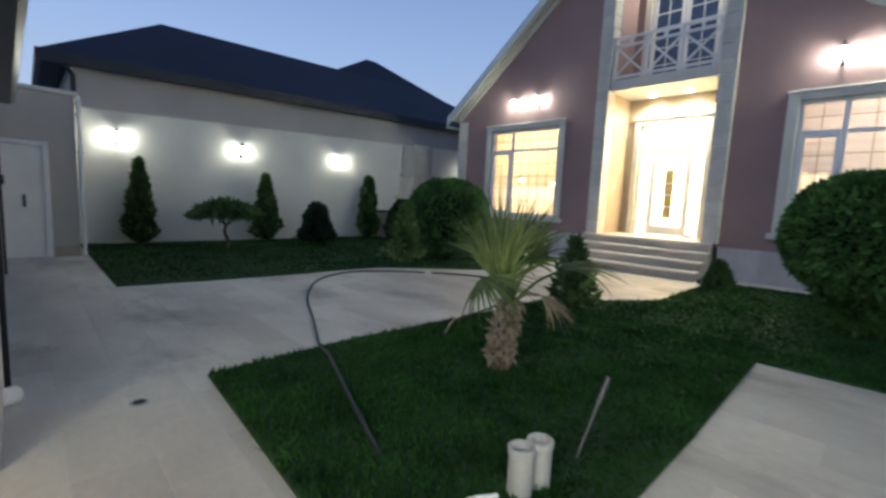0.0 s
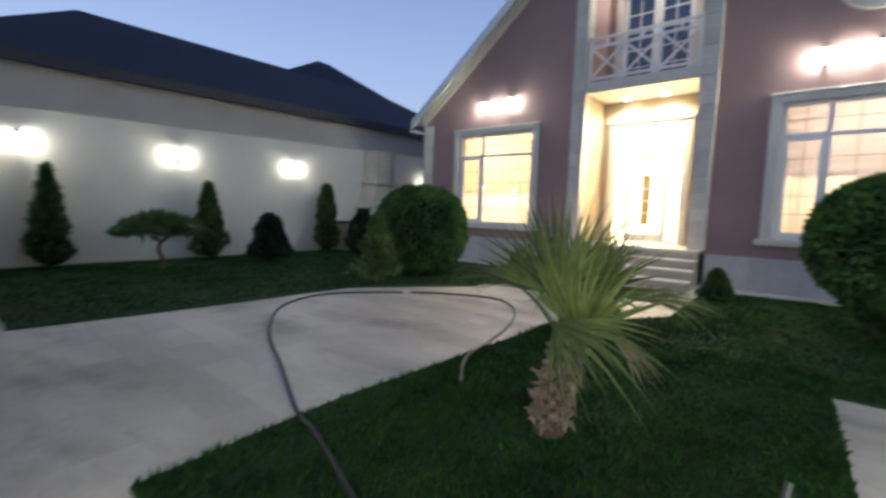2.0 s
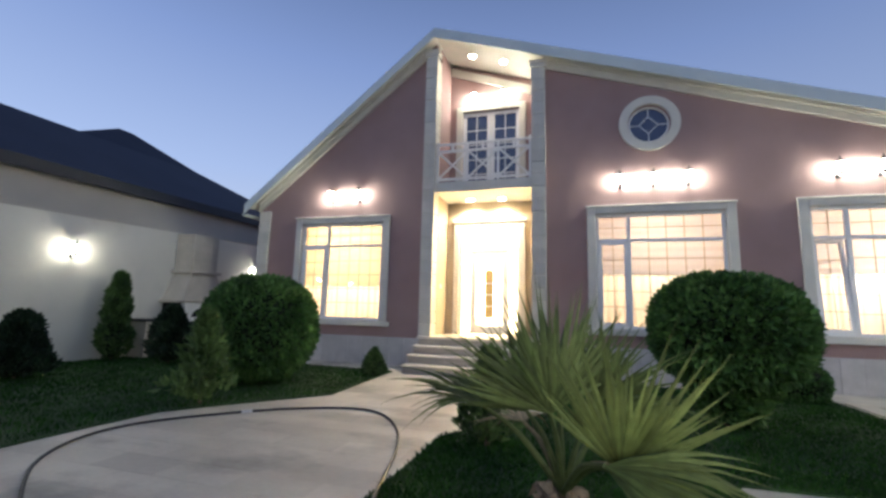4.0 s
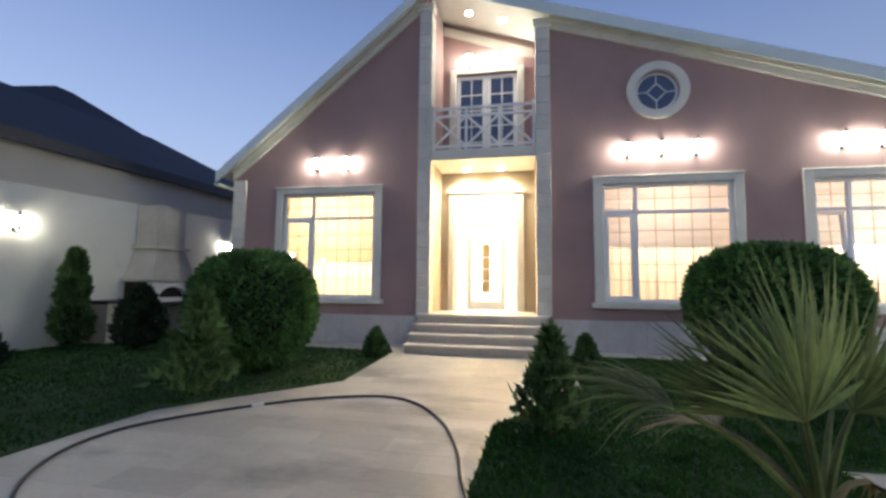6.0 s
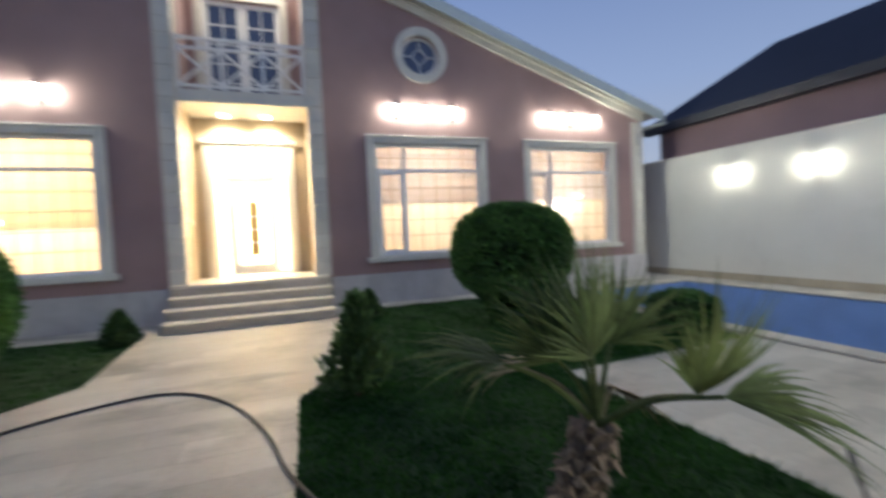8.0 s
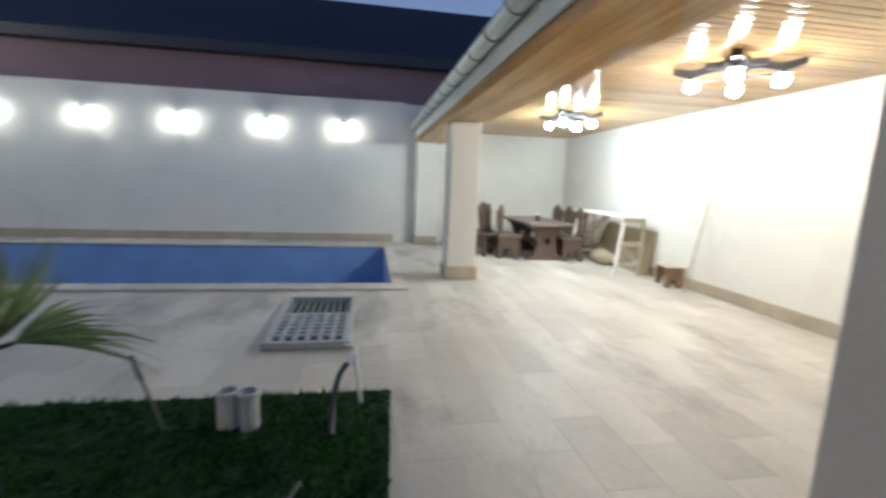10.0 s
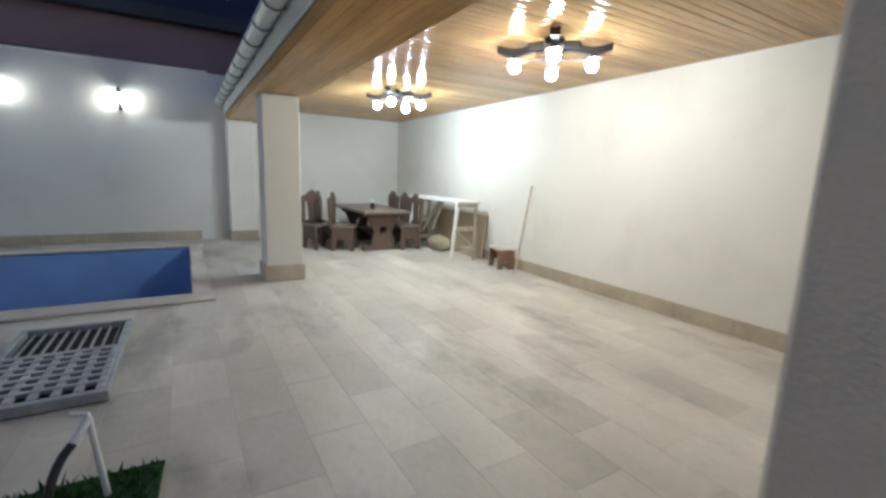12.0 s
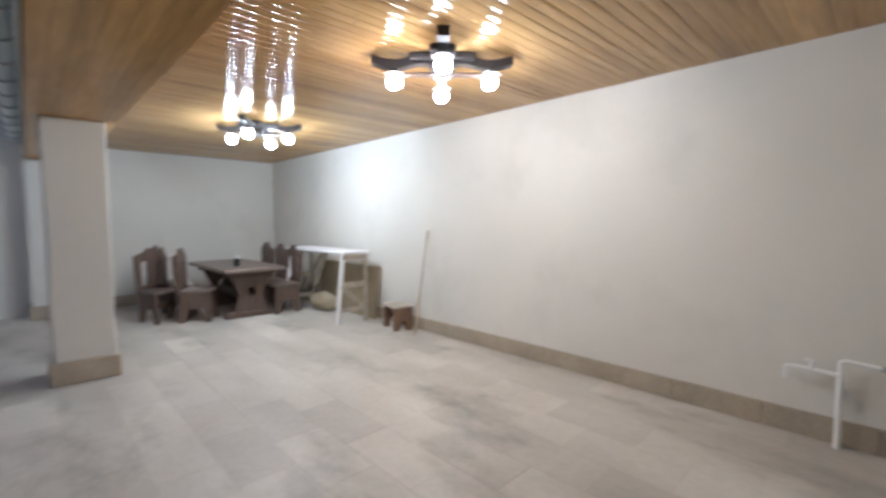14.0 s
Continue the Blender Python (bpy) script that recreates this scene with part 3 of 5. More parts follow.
OUT = 10.42
slope("roof_left", 10.85, edge_left(10.85) + 0.30, AP, edge_left(AP) + 0.30, OUT, 17.9, 0.07, FASCIA, "pale metal roof, steep slope")
slope("roof_right", -5.95, edge_right(-5.95) + 0.30, AP, edge_right(AP) + 0.36, OUT, 17.9, 0.07, FASCIA, "pale metal roof, long shallow slope")
slope("roof_fascia_left", 10.85, edge_left(10.85) + 0.12, AP, edge_left(AP) + 0.14, OUT - 0.02, OUT + 0.01, 0.26, FASCIA, "pale greenish metal rake board")
slope("roof_fascia_right", -5.95, edge_right(-5.95) + 0.12, AP - 0.001, edge_right(AP - 0.001) + 0.16, OUT - 0.02, OUT + 0.01, 0.26, FASCIA, "pale greenish metal rake board")
slope("roof_soffit_left", 10.8, edge_left(10.8) + 0.255, AP, edge_left(AP) + 0.255, OUT + 0.012, FX + 0.3, 0.03, TRIM, "cream soffit under the roof edge")
slope("roof_soffit_right", -5.9, edge_right(-5.9) + 0.255, AP, edge_right(AP) + 0.30, OUT + 0.012, RX + 0.2, 0.03, TRIM, "cream soffit under the roof edge")
slope("trim_rake_left", HL + 0.02, edge_left(HL + 0.02), 5.83, edge_left(5.83), FX - 0.07, FX + 0.001, 0.27, TRIM, "cream moulded band under the roof")
slope("trim_rake_left.001", HL + 0.02, edge_left(HL + 0.02) + 0.16, 5.83, edge_left(5.83) + 0.16, FX - 0.12, FX - 0.07, 0.11, TRIM, "cream moulded band under the roof")
slope("trim_rake_right", HR - 0.02, edge_right(HR - 0.02), 2.91, edge_right(2.91), FX - 0.07, FX + 0.001, 0.27, TRIM, "cream moulded band under the roof")
slope("trim_rake_right.001", HR - 0.02, edge_right(HR - 0.02) + 0.16, 2.91, edge_right(2.91) + 0.16, FX - 0.12, FX - 0.07, 0.11, TRIM, "cream moulded band under the roof")
slope("trim_balcony_top", 3.225, 6.97, 5.525, 7.80, RX - 0.07, RX - 0.001, 0.22, TRIM, "cream moulded band over the balcony")
for y0, y1, zz in ((10.66, 10.92, edge_left(10.85) + 0.1), (-6.06, -5.8, edge_right(-5.95) + 0.1)):
    bm = bmesh.new()
    loop = [(0.07 * math.cos(a), 0.07 * math.sin(a)) for a in (math.pi + math.pi * i / 8 for i in range(9))] + [(0.062 * math.cos(a), 0.062 * math.sin(a)) for a in (2 * math.pi - math.pi * i / 8 for i in range(9))]
    yc = (y0 + y1) / 2
    r0 = [bm.verts.new((OUT - 0.06, yc + a, zz + b)) for a, b in loop]
    r1 = [bm.verts.new((17.9, yc + a, zz + b)) for a, b in loop]
    for i in range(18):
        bm.faces.new((r0[i], r0[(i + 1) % 18], r1[(i + 1) % 18], r1[i]))
    solid("eaves_gutter", bm, FASCIA, "pale metal gutter along the eaves", "gutter", kind="")


def stone_strip(label, y0, y1, z0, z1, x0, x1, group, top_left=None):
    p = thing("pilaster", label, "pilaster", group, "structure")
    n = round((z1 - z0) / 0.29)
    h = (z1 - z0) / n
    for k in range(n):
        part("stone_block", boxes((x0 + (0.006 if k % 2 else 0.0), y0, z0 + k * h + 0.003, x1, y1, z0 + (k + 1) * h - 0.003), bevel=0.008), STONE, p)
    return p


stone_strip("tall cream limestone pilaster beside the entrance", 5.53, 5.83, 0.7, 7.66, FX - 0.14, FX + 0.248, "entrance pilasters")
stone_strip("tall cream limestone pilaster beside the entrance", 2.91, 3.22, 0.7, 7.0, FX - 0.14, FX + 0.248, "entrance pilasters")
stone_strip("cream limestone corner strip of the house", 10.22, 10.57, PLZ, edge_left(10.57) + 0.0, FX - 0.05, FX + 0.12, "corner strips")
stone_strip("cream limestone corner strip of the house", HR - 0.02, -5.15, PLZ, edge_right(HR) - 0.02, FX - 0.05, FX + 0.12, "corner strips")
for y0, y1, z in ((5.49, 5.87, 7.66), (2.87, 3.26, 7.0)):
    solid("pilaster_capital", boxes((FX - 0.17, y0, z, FX + 0.1, y1, z + 0.1), (FX - 0.2, y0 - 0.02, z + 0.1, FX + 0.1, y1 + 0.02, z + 0.16), bevel=0.012), TRIM, "cream moulded capital", "capital")

plinth = thing("wall_plinth", "pale grey stone plinth along the house foot", "plinth", kind="structure")
for a, b in ((5.83, HL + 0.05), (HR - 0.05, 2.91)):
    n = round((b - a) / 0.36)
    w = (b - a) / n
    for k in range(n):
        part("plinth_slab", boxes((FX - 0.06 - 0.003 * (k % 3), a + k * w + 0.0015, -0.02, FX + 0.2, a + (k + 1) * w - 0.0015, PLZ), bevel=0.003), PLINTH, plinth)

steps = thing("entrance_steps", "four stone entrance steps with pale nosings", "steps", kind="structure")
for k in range(3):
    x = 9.54 + 0.3 * k
    z = 0.175 * (k + 1)
    part("riser", boxes((x + 0.03, 2.98 + 0.004 * k, -0.02 - 0.004 * k, 10.436 - 0.003 * k, 5.77 - 0.004 * k, z - 0.035)), STEP, steps)
    part("tread", boxes((x, 2.96, z - 0.034, x + 0.36, 5.79, z), bevel=0.006), NOSING, steps)
part("tread", boxes((10.42, 2.96, 0.6985, 11.88, 5.79, 0.712), (10.42, 2.96, 0.665, 10.44, 5.79, 0.698)), NOSING, steps)


def window(name, y0, y1, mull, trans, label, blind, blind_z, tilt=0.0):
    """A window in the front: cream surround, sill, plastic frame with one upright and one crossbar, glazing bars, blind behind."""
    w = thing(name, label, "window", "front windows", "structure")
    t, px = 0.18, FX - 0.055
    part("surround", boxes((px, y0 - t, WZ0, FX, y0, WZ1 + t), (px, y1, WZ0, FX, y1 + t, WZ1 + t), (px, y0, WZ1, FX, y1, WZ1 + t),
                           (px - 0.03, y0 - t - 0.02, WZ1 + t - 0.05, px, y1 + t + 0.02, WZ1 + t), bevel=0.012), TRIM, w)
    part("window_sill", boxes((FX - 0.13, y0 - t - 0.07, WZ0 - 0.11, FX, y1 + t + 0.07, WZ0 - 0.001), (FX, y0, WZ0 - 0.05, FX + 0.24, y1, WZ0 + 0.02), bevel=0.008), TRIM, w)
    fx, fd, fw = FX + 0.035, 0.07, 0.065
    part("reveal", boxes((FX + 0.001, y0 + 0.001, WZ0 + 0.021, fx - 0.001, y0 + 0.012, WZ1 - 0.002), (FX + 0.001, y1 - 0.012, WZ0 + 0.021, fx - 0.001, y1 - 0.001, WZ1 - 0.002), (FX + 0.001, y0 + 0.013, WZ1 - 0.013, fx - 0.001, y1 - 0.013, WZ1 - 0.001)), TRIM, w)
    part("window_frame", boxes((fx, y0, WZ0 + 0.02, fx + fd, y0 + fw, WZ1), (fx, y1 - fw, WZ0 + 0.02, fx + fd, y1, WZ1),
                               (fx, y0 + fw, WZ1 - fw, fx + fd, y1 - fw, WZ1), (fx, y0 + fw, WZ0 + 0.02, fx + fd, y1 - fw, WZ0 + 0.02 + fw),
                               (fx, y0 + fw, trans - 0.035, fx + fd, mull - 0.04, trans + 0.035), (fx, mull + 0.04, trans - 0.035, fx + fd, y1 - fw, trans + 0.035),
                               (fx, mull - 0.04, WZ0 + 0.02 + fw, fx + fd, mull + 0.04, WZ1 - fw), bevel=0.006), PVC, w)
    fields = [(y0 + fw, mull - 0.04, trans + 0.035, WZ1 - fw, 5, 2), (y0 + fw, mull - 0.04, WZ0 + 0.02 + fw, trans - 0.035, 5, 5),
              (mull + 0.04, y1 - fw, trans + 0.035, WZ1 - fw, 2, 2), (mull + 0.04, y1 - fw, WZ0 + 0.02 + fw, trans - 0.035, 2, 5)]
    for i, (a, b, c, d, nc, nr) in enumerate(fields):
        if i == 3:
            sash = new("sash")
            sash.parent = w
            sash.matrix_basis = pose(fx + 0.02, 0, c, 0, tilt, 0)
            sw = 0.06
            h = d - c
            part("sash_frame", boxes((-0.035, a, 0, 0.035, a + sw, h), (-0.035, b - sw, 0, 0.035, b, h), (-0.035, a + sw, 0, 0.035, b - sw, sw), (-0.035, a + sw, h - sw, 0.035, b - sw, h), bevel=0.005), PVC, sash)
            g = part("pane", boxes((-0.006, a + sw, sw, 0.006, b - sw, h - sw)), GLASS, sash)
            g.visible_shadow = False
            bars = boxes(*[(-0.013, a + sw + (b - a - 2 * sw) * k / nc - 0.008, sw, -0.0065, a + sw + (b - a - 2 * sw) * k / nc + 0.008, h - sw) for k in range(1, nc)],
                         *[(-0.0135, a + sw, sw + (h - 2 * sw) * k / nr - 0.008, -0.0068, b - sw, sw + (h - 2 * sw) * k / nr + 0.008) for k in range(1, nr)])
            part("glazing_grid", bars, MUNTIN, sash)
        else:
            g = part("pane", boxes((fx + 0.03, a, c, fx + 0.042, b, d)), GLASS, w)
            g.visible_shadow = False
            bars = boxes(*[(fx + 0.022, a + (b - a) * k / nc - 0.008, c, fx + 0.0295, a + (b - a) * k / nc + 0.008, d) for k in range(1, nc)],
                         *[(fx + 0.0215, a, c + (d - c) * k / nr - 0.008, fx + 0.029, b, c + (d - c) * k / nr + 0.008) for k in range(1, nr)])
            part("glazing_grid", bars, MUNTIN, w)
    bl = thing("window_blind", "folded fabric blind drawn halfway down", "blind", "front blinds")
    bm = bmesh.new()
    n = 14
    zt = WZ1 + 0.05
    prev = None
    for k in range(n + 1):
        z = zt + (blind_z - zt) * k / n
        row = [bm.verts.new((FX + 0.33 + 0.012 * (k % 2), yy, z)) for yy in (y0 - 0.08, y1 + 0.08)]
        if prev:
            bm.faces.new((prev[0], prev[1], row[1], row[0]))
        prev = row
    part("fabric", bm, blind, bl)
    part("bottom_bar", boxes((FX + 0.325, y0 - 0.08, blind_z - 0.02, FX + 0.345, y1 + 0.08, blind_z)), PVC, bl)
    sh = thing("curtain", "sheer pleated curtain behind the window", "curtain", "front curtains")
    bm = bmesh.new()
    prev = None
    n = 90
    for k in range(n + 1):
        yy = y0 - 0.15 + (y1 - y0 + 0.3) * k / n
        row = [bm.verts.new((FX + 0.43 + 0.02 * math.sin(k * 1.1), yy, z)) for z in (0.75, WZ1 + 0.1)]
        if prev:
            bm.faces.new((prev[0], prev[1], row[1], row[0]))
        prev = row
    part("fabric", bm, SHEER, sh, smooth=True)
    return w


window("window_1", *WINS["window_1"], 8.44, 2.88, "large white window with glazing bars, lit room behind", BLINDCREAM, 1.87)
window("window_2", *WINS["window_2"], 1.21, 2.88, "large white window with glazing bars and half-drawn blind", BLINDPINK, 2.2)
window("window_3", *WINS["window_3"], -2.60, 2.86, "large white window with one tilted sash and half-drawn blind", BLINDPINK, 2.2, tilt=4.0)

# rooms behind the windows
for nm, y0, y1 in (("room_1", 6.2, 10.25), ("room_2", -5.15, 2.95)):
    solid("wall_" + nm, boxes((14.3, y0, 0.65, 14.4, y1, 3.75), (FX + 0.26, y0 - 0.05, 0.65, 14.3, y0, 3.75), (FX + 0.26, y1, 0.65, 14.3, y1 + 0.05, 3.75)), ROOMPAINT, "warm painted room walls", "wall")
    solid("floor_" + nm, boxes((FX + 0.26, y0, 0.6, 14.3, y1, 0.649)), WOODRED, "brown room floor", "floor")
    solid("ceiling_" + nm, boxes((FX + 0.26, y0, 3.76, 14.3, y1, 3.8)), ROOMPAINT, "warm painted room ceiling", "ceiling")
solid("wall_hall", boxes((14.0, 2.95, 0.7, 14.1, 6.0, 3.75), (RX + 0.21, 2.96, 0.7, 14.0, 3.06, 3.75), (RX + 0.21, 5.9, 0.7, 14.0, 6.0, 3.75)), ROOMPAINT, "warm painted hall walls", "wall")
solid("ceiling_hall", boxes((RX + 0.21, 2.95, 3.76, 14.1, 6.0, 3.8)), ROOMPAINT, "warm painted hall ceiling", "ceiling")
lamp("room_light", (12.3, 8.1, 3.2), 310, WARM, 0.2)
lamp("room_light", (12.4, 0.6, 3.2), 145, AMBER, 0.2)
lamp("room_light", (12.4, -3.2, 3.2), 118, AMBER, 0.2)
lamp("hall_light", (13.0, 4.4, 3.2), HALL, (1.0, 0.94, 0.80), 0.2)
fit3 = thing("ceiling_lamp", "lit tubular ceiling lamp inside the room", "ceiling lamp")
part("tube", rod([(11.42, -2.98, 2.42), (11.42, -3.3, 2.46)], 0.035, 10), BULBCOOL, fit3)
part("cord", rod([(11.42, -3.14, 2.46), (11.42, -3.14, 3.76)], 0.006, 6), BLACKMETAL, fit3)

# round window
rw = thing("window_4", "round window with cream surround and diamond glazing bars", "window", kind="structure")
bm = panel(ring(0.73, 5.42, 0.61, 48), [ring(0.73, 5.42, 0.43, 48)], FX - 0.07, "x", 0.07)
part("surround", bm, TRIM, rw)
part("window_frame", panel(ring(0.73, 5.42, 0.41, 40), [ring(0.73, 5.42, 0.375, 40)], FX + 0.06, "x", 0.06), PVC, rw)
# opaque pane; the blue of the mirrored dusk sky is put into its colour
DUSKGLASS = mat("glass_with_painted_sky", (0.035, 0.055, 0.12), 0.08, var=0.05, bump=0, spec=0.8)
part("pane", panel(ring(0.73, 5.42, 0.40, 40), [], FX + 0.09, "x", 0.01), DUSKGLASS, rw)
for (a, b), (c, d) in (((0, 0.39), (0, 0.19)), ((0, -0.39), (0, -0.19)), ((0.39, 0), (0.19, 0)), ((-0.39, 0), (-0.19, 0)),
                       ((0.19, 0), (0, 0.19)), ((0, 0.19), (-0.19, 0)), ((-0.19, 0), (0, -0.19)), ((0, -0.19), (0.19, 0))):
    part("glazing_bar", rod([(FX + 0.08, 0.73 + a, 5.42 + b), (FX + 0.08, 0.73 + c, 5.42 + d)], 0.012, 6), PVC, rw)

# entrance door
door = thing("door_1", "white entrance door with side lights, lit from behind", "door", kind="structure")
part("surround", boxes((RX - 0.06, 3.49, 0.712, RX, 3.64, 3.66), (RX - 0.06, 5.19, 0.712, RX, 5.34, 3.66), (RX - 0.06, 3.64, 3.5, RX, 5.19, 3.66),
                       (RX - 0.1, 3.45, 3.6, RX - 0.06, 5.38, 3.68), bevel=0.01), TRIM, door)
part("door_frame", boxes((RX + 0.05, 3.64, 0.712, RX + 0.13, 3.70, 3.5), (RX + 0.05, 5.13, 0.712, RX + 0.13, 5.19, 3.5), (RX + 0.05, 3.70, 3.43, RX + 0.13, 5.13, 3.5),
                         (RX + 0.05, 3.70, 2.84, RX + 0.13, 5.13, 2.92), (RX + 0.05, 3.93, 0.712, RX + 0.13, 3.99, 2.84), (RX + 0.05, 4.84, 0.712, RX + 0.13, 4.90, 2.84), bevel=0.006), WHITE, door)
for a, b, c, d in ((3.70, 3.93, 0.72, 2.84), (4.90, 5.13, 0.72, 2.84), (3.70, 5.13, 2.92, 3.43)):
    part("side_light", boxes((RX + 0.085, a, c, RX + 0.095, b, d)), FROST, door)
leaf = part("door_leaf", panel(rect(3.992, 0.72, 4.838, 2.836), [rect(4.07, 0.95, 4.76, 2.75)], RX + 0.06, "x", 0.05), WHITE, door)
part("frosted_panel", boxes((RX + 0.08, 4.07, 0.95, RX + 0.09, 4.76, 2.75)), FROST, leaf)
arch = [(4.31, 1.15), (4.52, 1.15)] + [(4.415 + 0.105 * math.cos(radians(k)), 2.30 + 0.07 * math.sin(radians(k))) for k in range(0, 181, 15)]
part("ornament_glass", panel(arch, [], RX + 0.07, "x", 0.008), TANGLASS, leaf, "amber patterned glass strip with arched top")
for z in (1.44, 1.73, 2.02):
    part("ornament_bar", boxes((RX + 0.062, 4.31, z - 0.012, RX + 0.0695, 4.52, z + 0.012)), WHITE, leaf)
part("pull_handle", rod([(RX - 0.005, 4.93, 1.08), (RX - 0.005, 4.93, 2.24)], 0.016, 10), BRASS, leaf, "long gold pull handle")
part("handle_post", rod([(RX - 0.005, 4.93, 1.2), (RX + 0.05, 4.885, 1.2)], 0.01), BRASS, leaf)
part("handle_post", rod([(RX - 0.005, 4.93, 2.1), (RX + 0.05, 4.885, 2.1)], 0.01), BRASS, leaf)
sw = thing("light_switch", "white light switch on the recess wall", "switch")
part("plate", boxes((11.3, 5.515, 1.85, 11.38, 5.53, 1.95), bevel=0.004), WHITE, sw)
mat_box = thing("door_box", "small white box on the landing", "box")
part("carton", boxes((RX - 0.16, 3.72, 0.712, RX - 0.06, 3.9, 0.80), bevel=0.004), WHITE, mat_box)


def downlight(x, y, z, color_mat):
    d = thing("downlight", "round recessed downlight, lit", "downlight", "recess downlights", place=(x, y, z))
    part("rim", lathe(bmesh.new(), [(0.105, -0.012), (0.105, 0.0)], 20), WHITE, d)
    part("diffuser", lathe(bmesh.new(), [(0.085, -0.018), (0.085, -0.0125)], 20), color_mat, d)


for y in (4.84, 4.03):
    downlight(11.53, y, 4.129, DOWNGLOW)
    spot("downlight_light", (11.53, y, 4.09), DOWN, (1.0, 0.95, 0.85), 150)
for y in (4.75, 3.95):
    z = edge_right(y) + 0.255
    downlight(11.1, y, z - 0.03, DOWNGLOW)

# balcony door and railing
bd = thing("window_5", "white glazed double balcony door with glazing bars", "window", kind="structure")
part("surround", boxes((RX - 0.06, 3.47, 4.372, RX, 3.64, 6.82), (RX - 0.06, 5.17, 4.372, RX, 5.34, 6.82), (RX - 0.06, 3.64, 6.68, RX, 5.17, 6.82), bevel=0.012), TRIM, bd)
for y0, y1 in ((3.64, 4.4), (4.41, 5.17)):
    part("leaf_frame", boxes((RX + 0.04, y0, 4.38, RX + 0.1, y0 + 0.1, 6.67), (RX + 0.04, y1 - 0.1, 4.38, RX + 0.1, y1, 6.67), (RX + 0.04, y0 + 0.1, 6.57, RX + 0.1, y1 - 0.1, 6.67), (RX + 0.04, y0 + 0.1, 4.38, RX + 0.1, y1 - 0.1, 4.52), bevel=0.006), PVC, bd)
    part("pane", boxes((RX + 0.06, y0 + 0.1, 4.52, RX + 0.07, y1 - 0.1, 6.57)), DUSKGLASS, bd)
    ym = (y0 + y1) / 2
    part("glazing_grid", boxes((RX + 0.045, ym - 0.012, 4.52, RX + 0.0595, ym + 0.012, 6.57), *[(RX + 0.046, y0 + 0.1, 4.52 + 2.05 * k / 5 - 0.012, RX + 0.059, y1 - 0.1, 4.52 + 2.05 * k / 5 + 0.012) for k in range(1, 5)]), PVC, bd)
rail = thing("balcony_railing", "white metal balcony railing with crossed bars", "railing", kind="structure")
bx = FX - 0.02
for z in (5.33, 5.15, 4.45):
    part("rail", boxes((bx - 0.024, 3.24, z - 0.028, bx + 0.024, 5.51, z + 0.028), bevel=0.004), WHITE, rail)
bay = (5.49 - 3.26) / 3
for k in range(4):
    y = 3.26 + bay * k
    part("post", boxes((bx - 0.023, y - 0.027, 4.37, bx + 0.023, y + 0.027, 5.4 if k in (0, 3) else 5.33), bevel=0.003), WHITE, rail)
for k in range(3):
    y0, y1 = 3.26 + bay * k + 0.02, 3.26 + bay * (k + 1) - 0.02
    part("cross_bar", rod([(bx - 0.006, y0, 4.47), (bx - 0.006, y1, 5.13)], 0.026, 6), WHITE, rail)
    part("cross_bar", rod([(bx + 0.006, y1, 4.47), (bx + 0.006, y0, 5.13)], 0.026, 6), WHITE, rail)
    part("spacer", boxes((bx - 0.015, (y0 + y1) / 2 - 0.03, 5.17, bx + 0.015, (y0 + y1) / 2 + 0.03, 5.31)), WHITE, rail)

# ---- neighbours ----
nb = thing("neighbour_house", "beige neighbour house with dark hipped roof behind the wall", "house", kind="structure")
part("wall", boxes((1.2, 13.2, 0, 17, 13.4, 3.9), (1.2, 13.4, 0, 1.4, 19.8, 3.95), (16.8, 13.4, 0, 17, 19.8, 3.95), (1.4, 19.6, 0, 16.8, 19.8, 3.95)), GREYWALL, nb)


def hip(x0, y0, x1, y1, z, ridge_a, ridge_b, rise=0.0):
    bm = bmesh.new()
    c = [bm.verts.new(p) for p in ((x0, y0, z), (x1, y0, z + rise), (x1, y1, z + rise), (x0, y1, z))]
    a, b = bm.verts.new(ridge_a), bm.verts.new(ridge_b)
    bm.faces.new((c[0], c[1], b, a)), bm.faces.new((c[1], c[2], b)), bm.faces.new((c[2], c[3], a, b)), bm.faces.new((c[3], c[0], a)), bm.faces.new(c[::-1])
    return bm


part("roof", hip(0.68, 12.98, 17.5, 20.0, 4.08, (3.6, 16.48, 6.27), (14.0, 16.48, 6.42), 0.3), ROOFDARK, nb)
part("eave", panel([(0.66, 3.86), (17.5, 4.16), (17.5, 4.42), (0.66, 4.1)], [], 12.96, "y", 0.1), EAVEDARK, nb)
part("eave", boxes((0.66, 13.06, 3.86, 0.76, 20, 4.10)), EAVEDARK, nb)
part("upper_wall", panel([(1.2, 3.9), (17, 3.9), (17, 4.2), (1.2, 3.94)], [], 13.2, "y", 0.2), GREYWALL, nb)
part("roof", hip(5.5, 15.0, 21.5, 25.5, 4.2, (13.3, 20.0, 8.32), (13.9, 20.0, 8.32)), ROOFDARK, nb)
part("downpipe", rod([(1.25, 13.16, 3.1), (1.25, 13.16, 3.7), (1.1, 13.05, 3.92)], 0.05), EAVEDARK, nb)
for x0, x1 in ((8.2, 9.4), (10.9, 11.8)):
    part("sill_ledge", boxes((x0, 13.12, 3.06, x1, 13.2, 3.1)), EAVEDARK, nb)

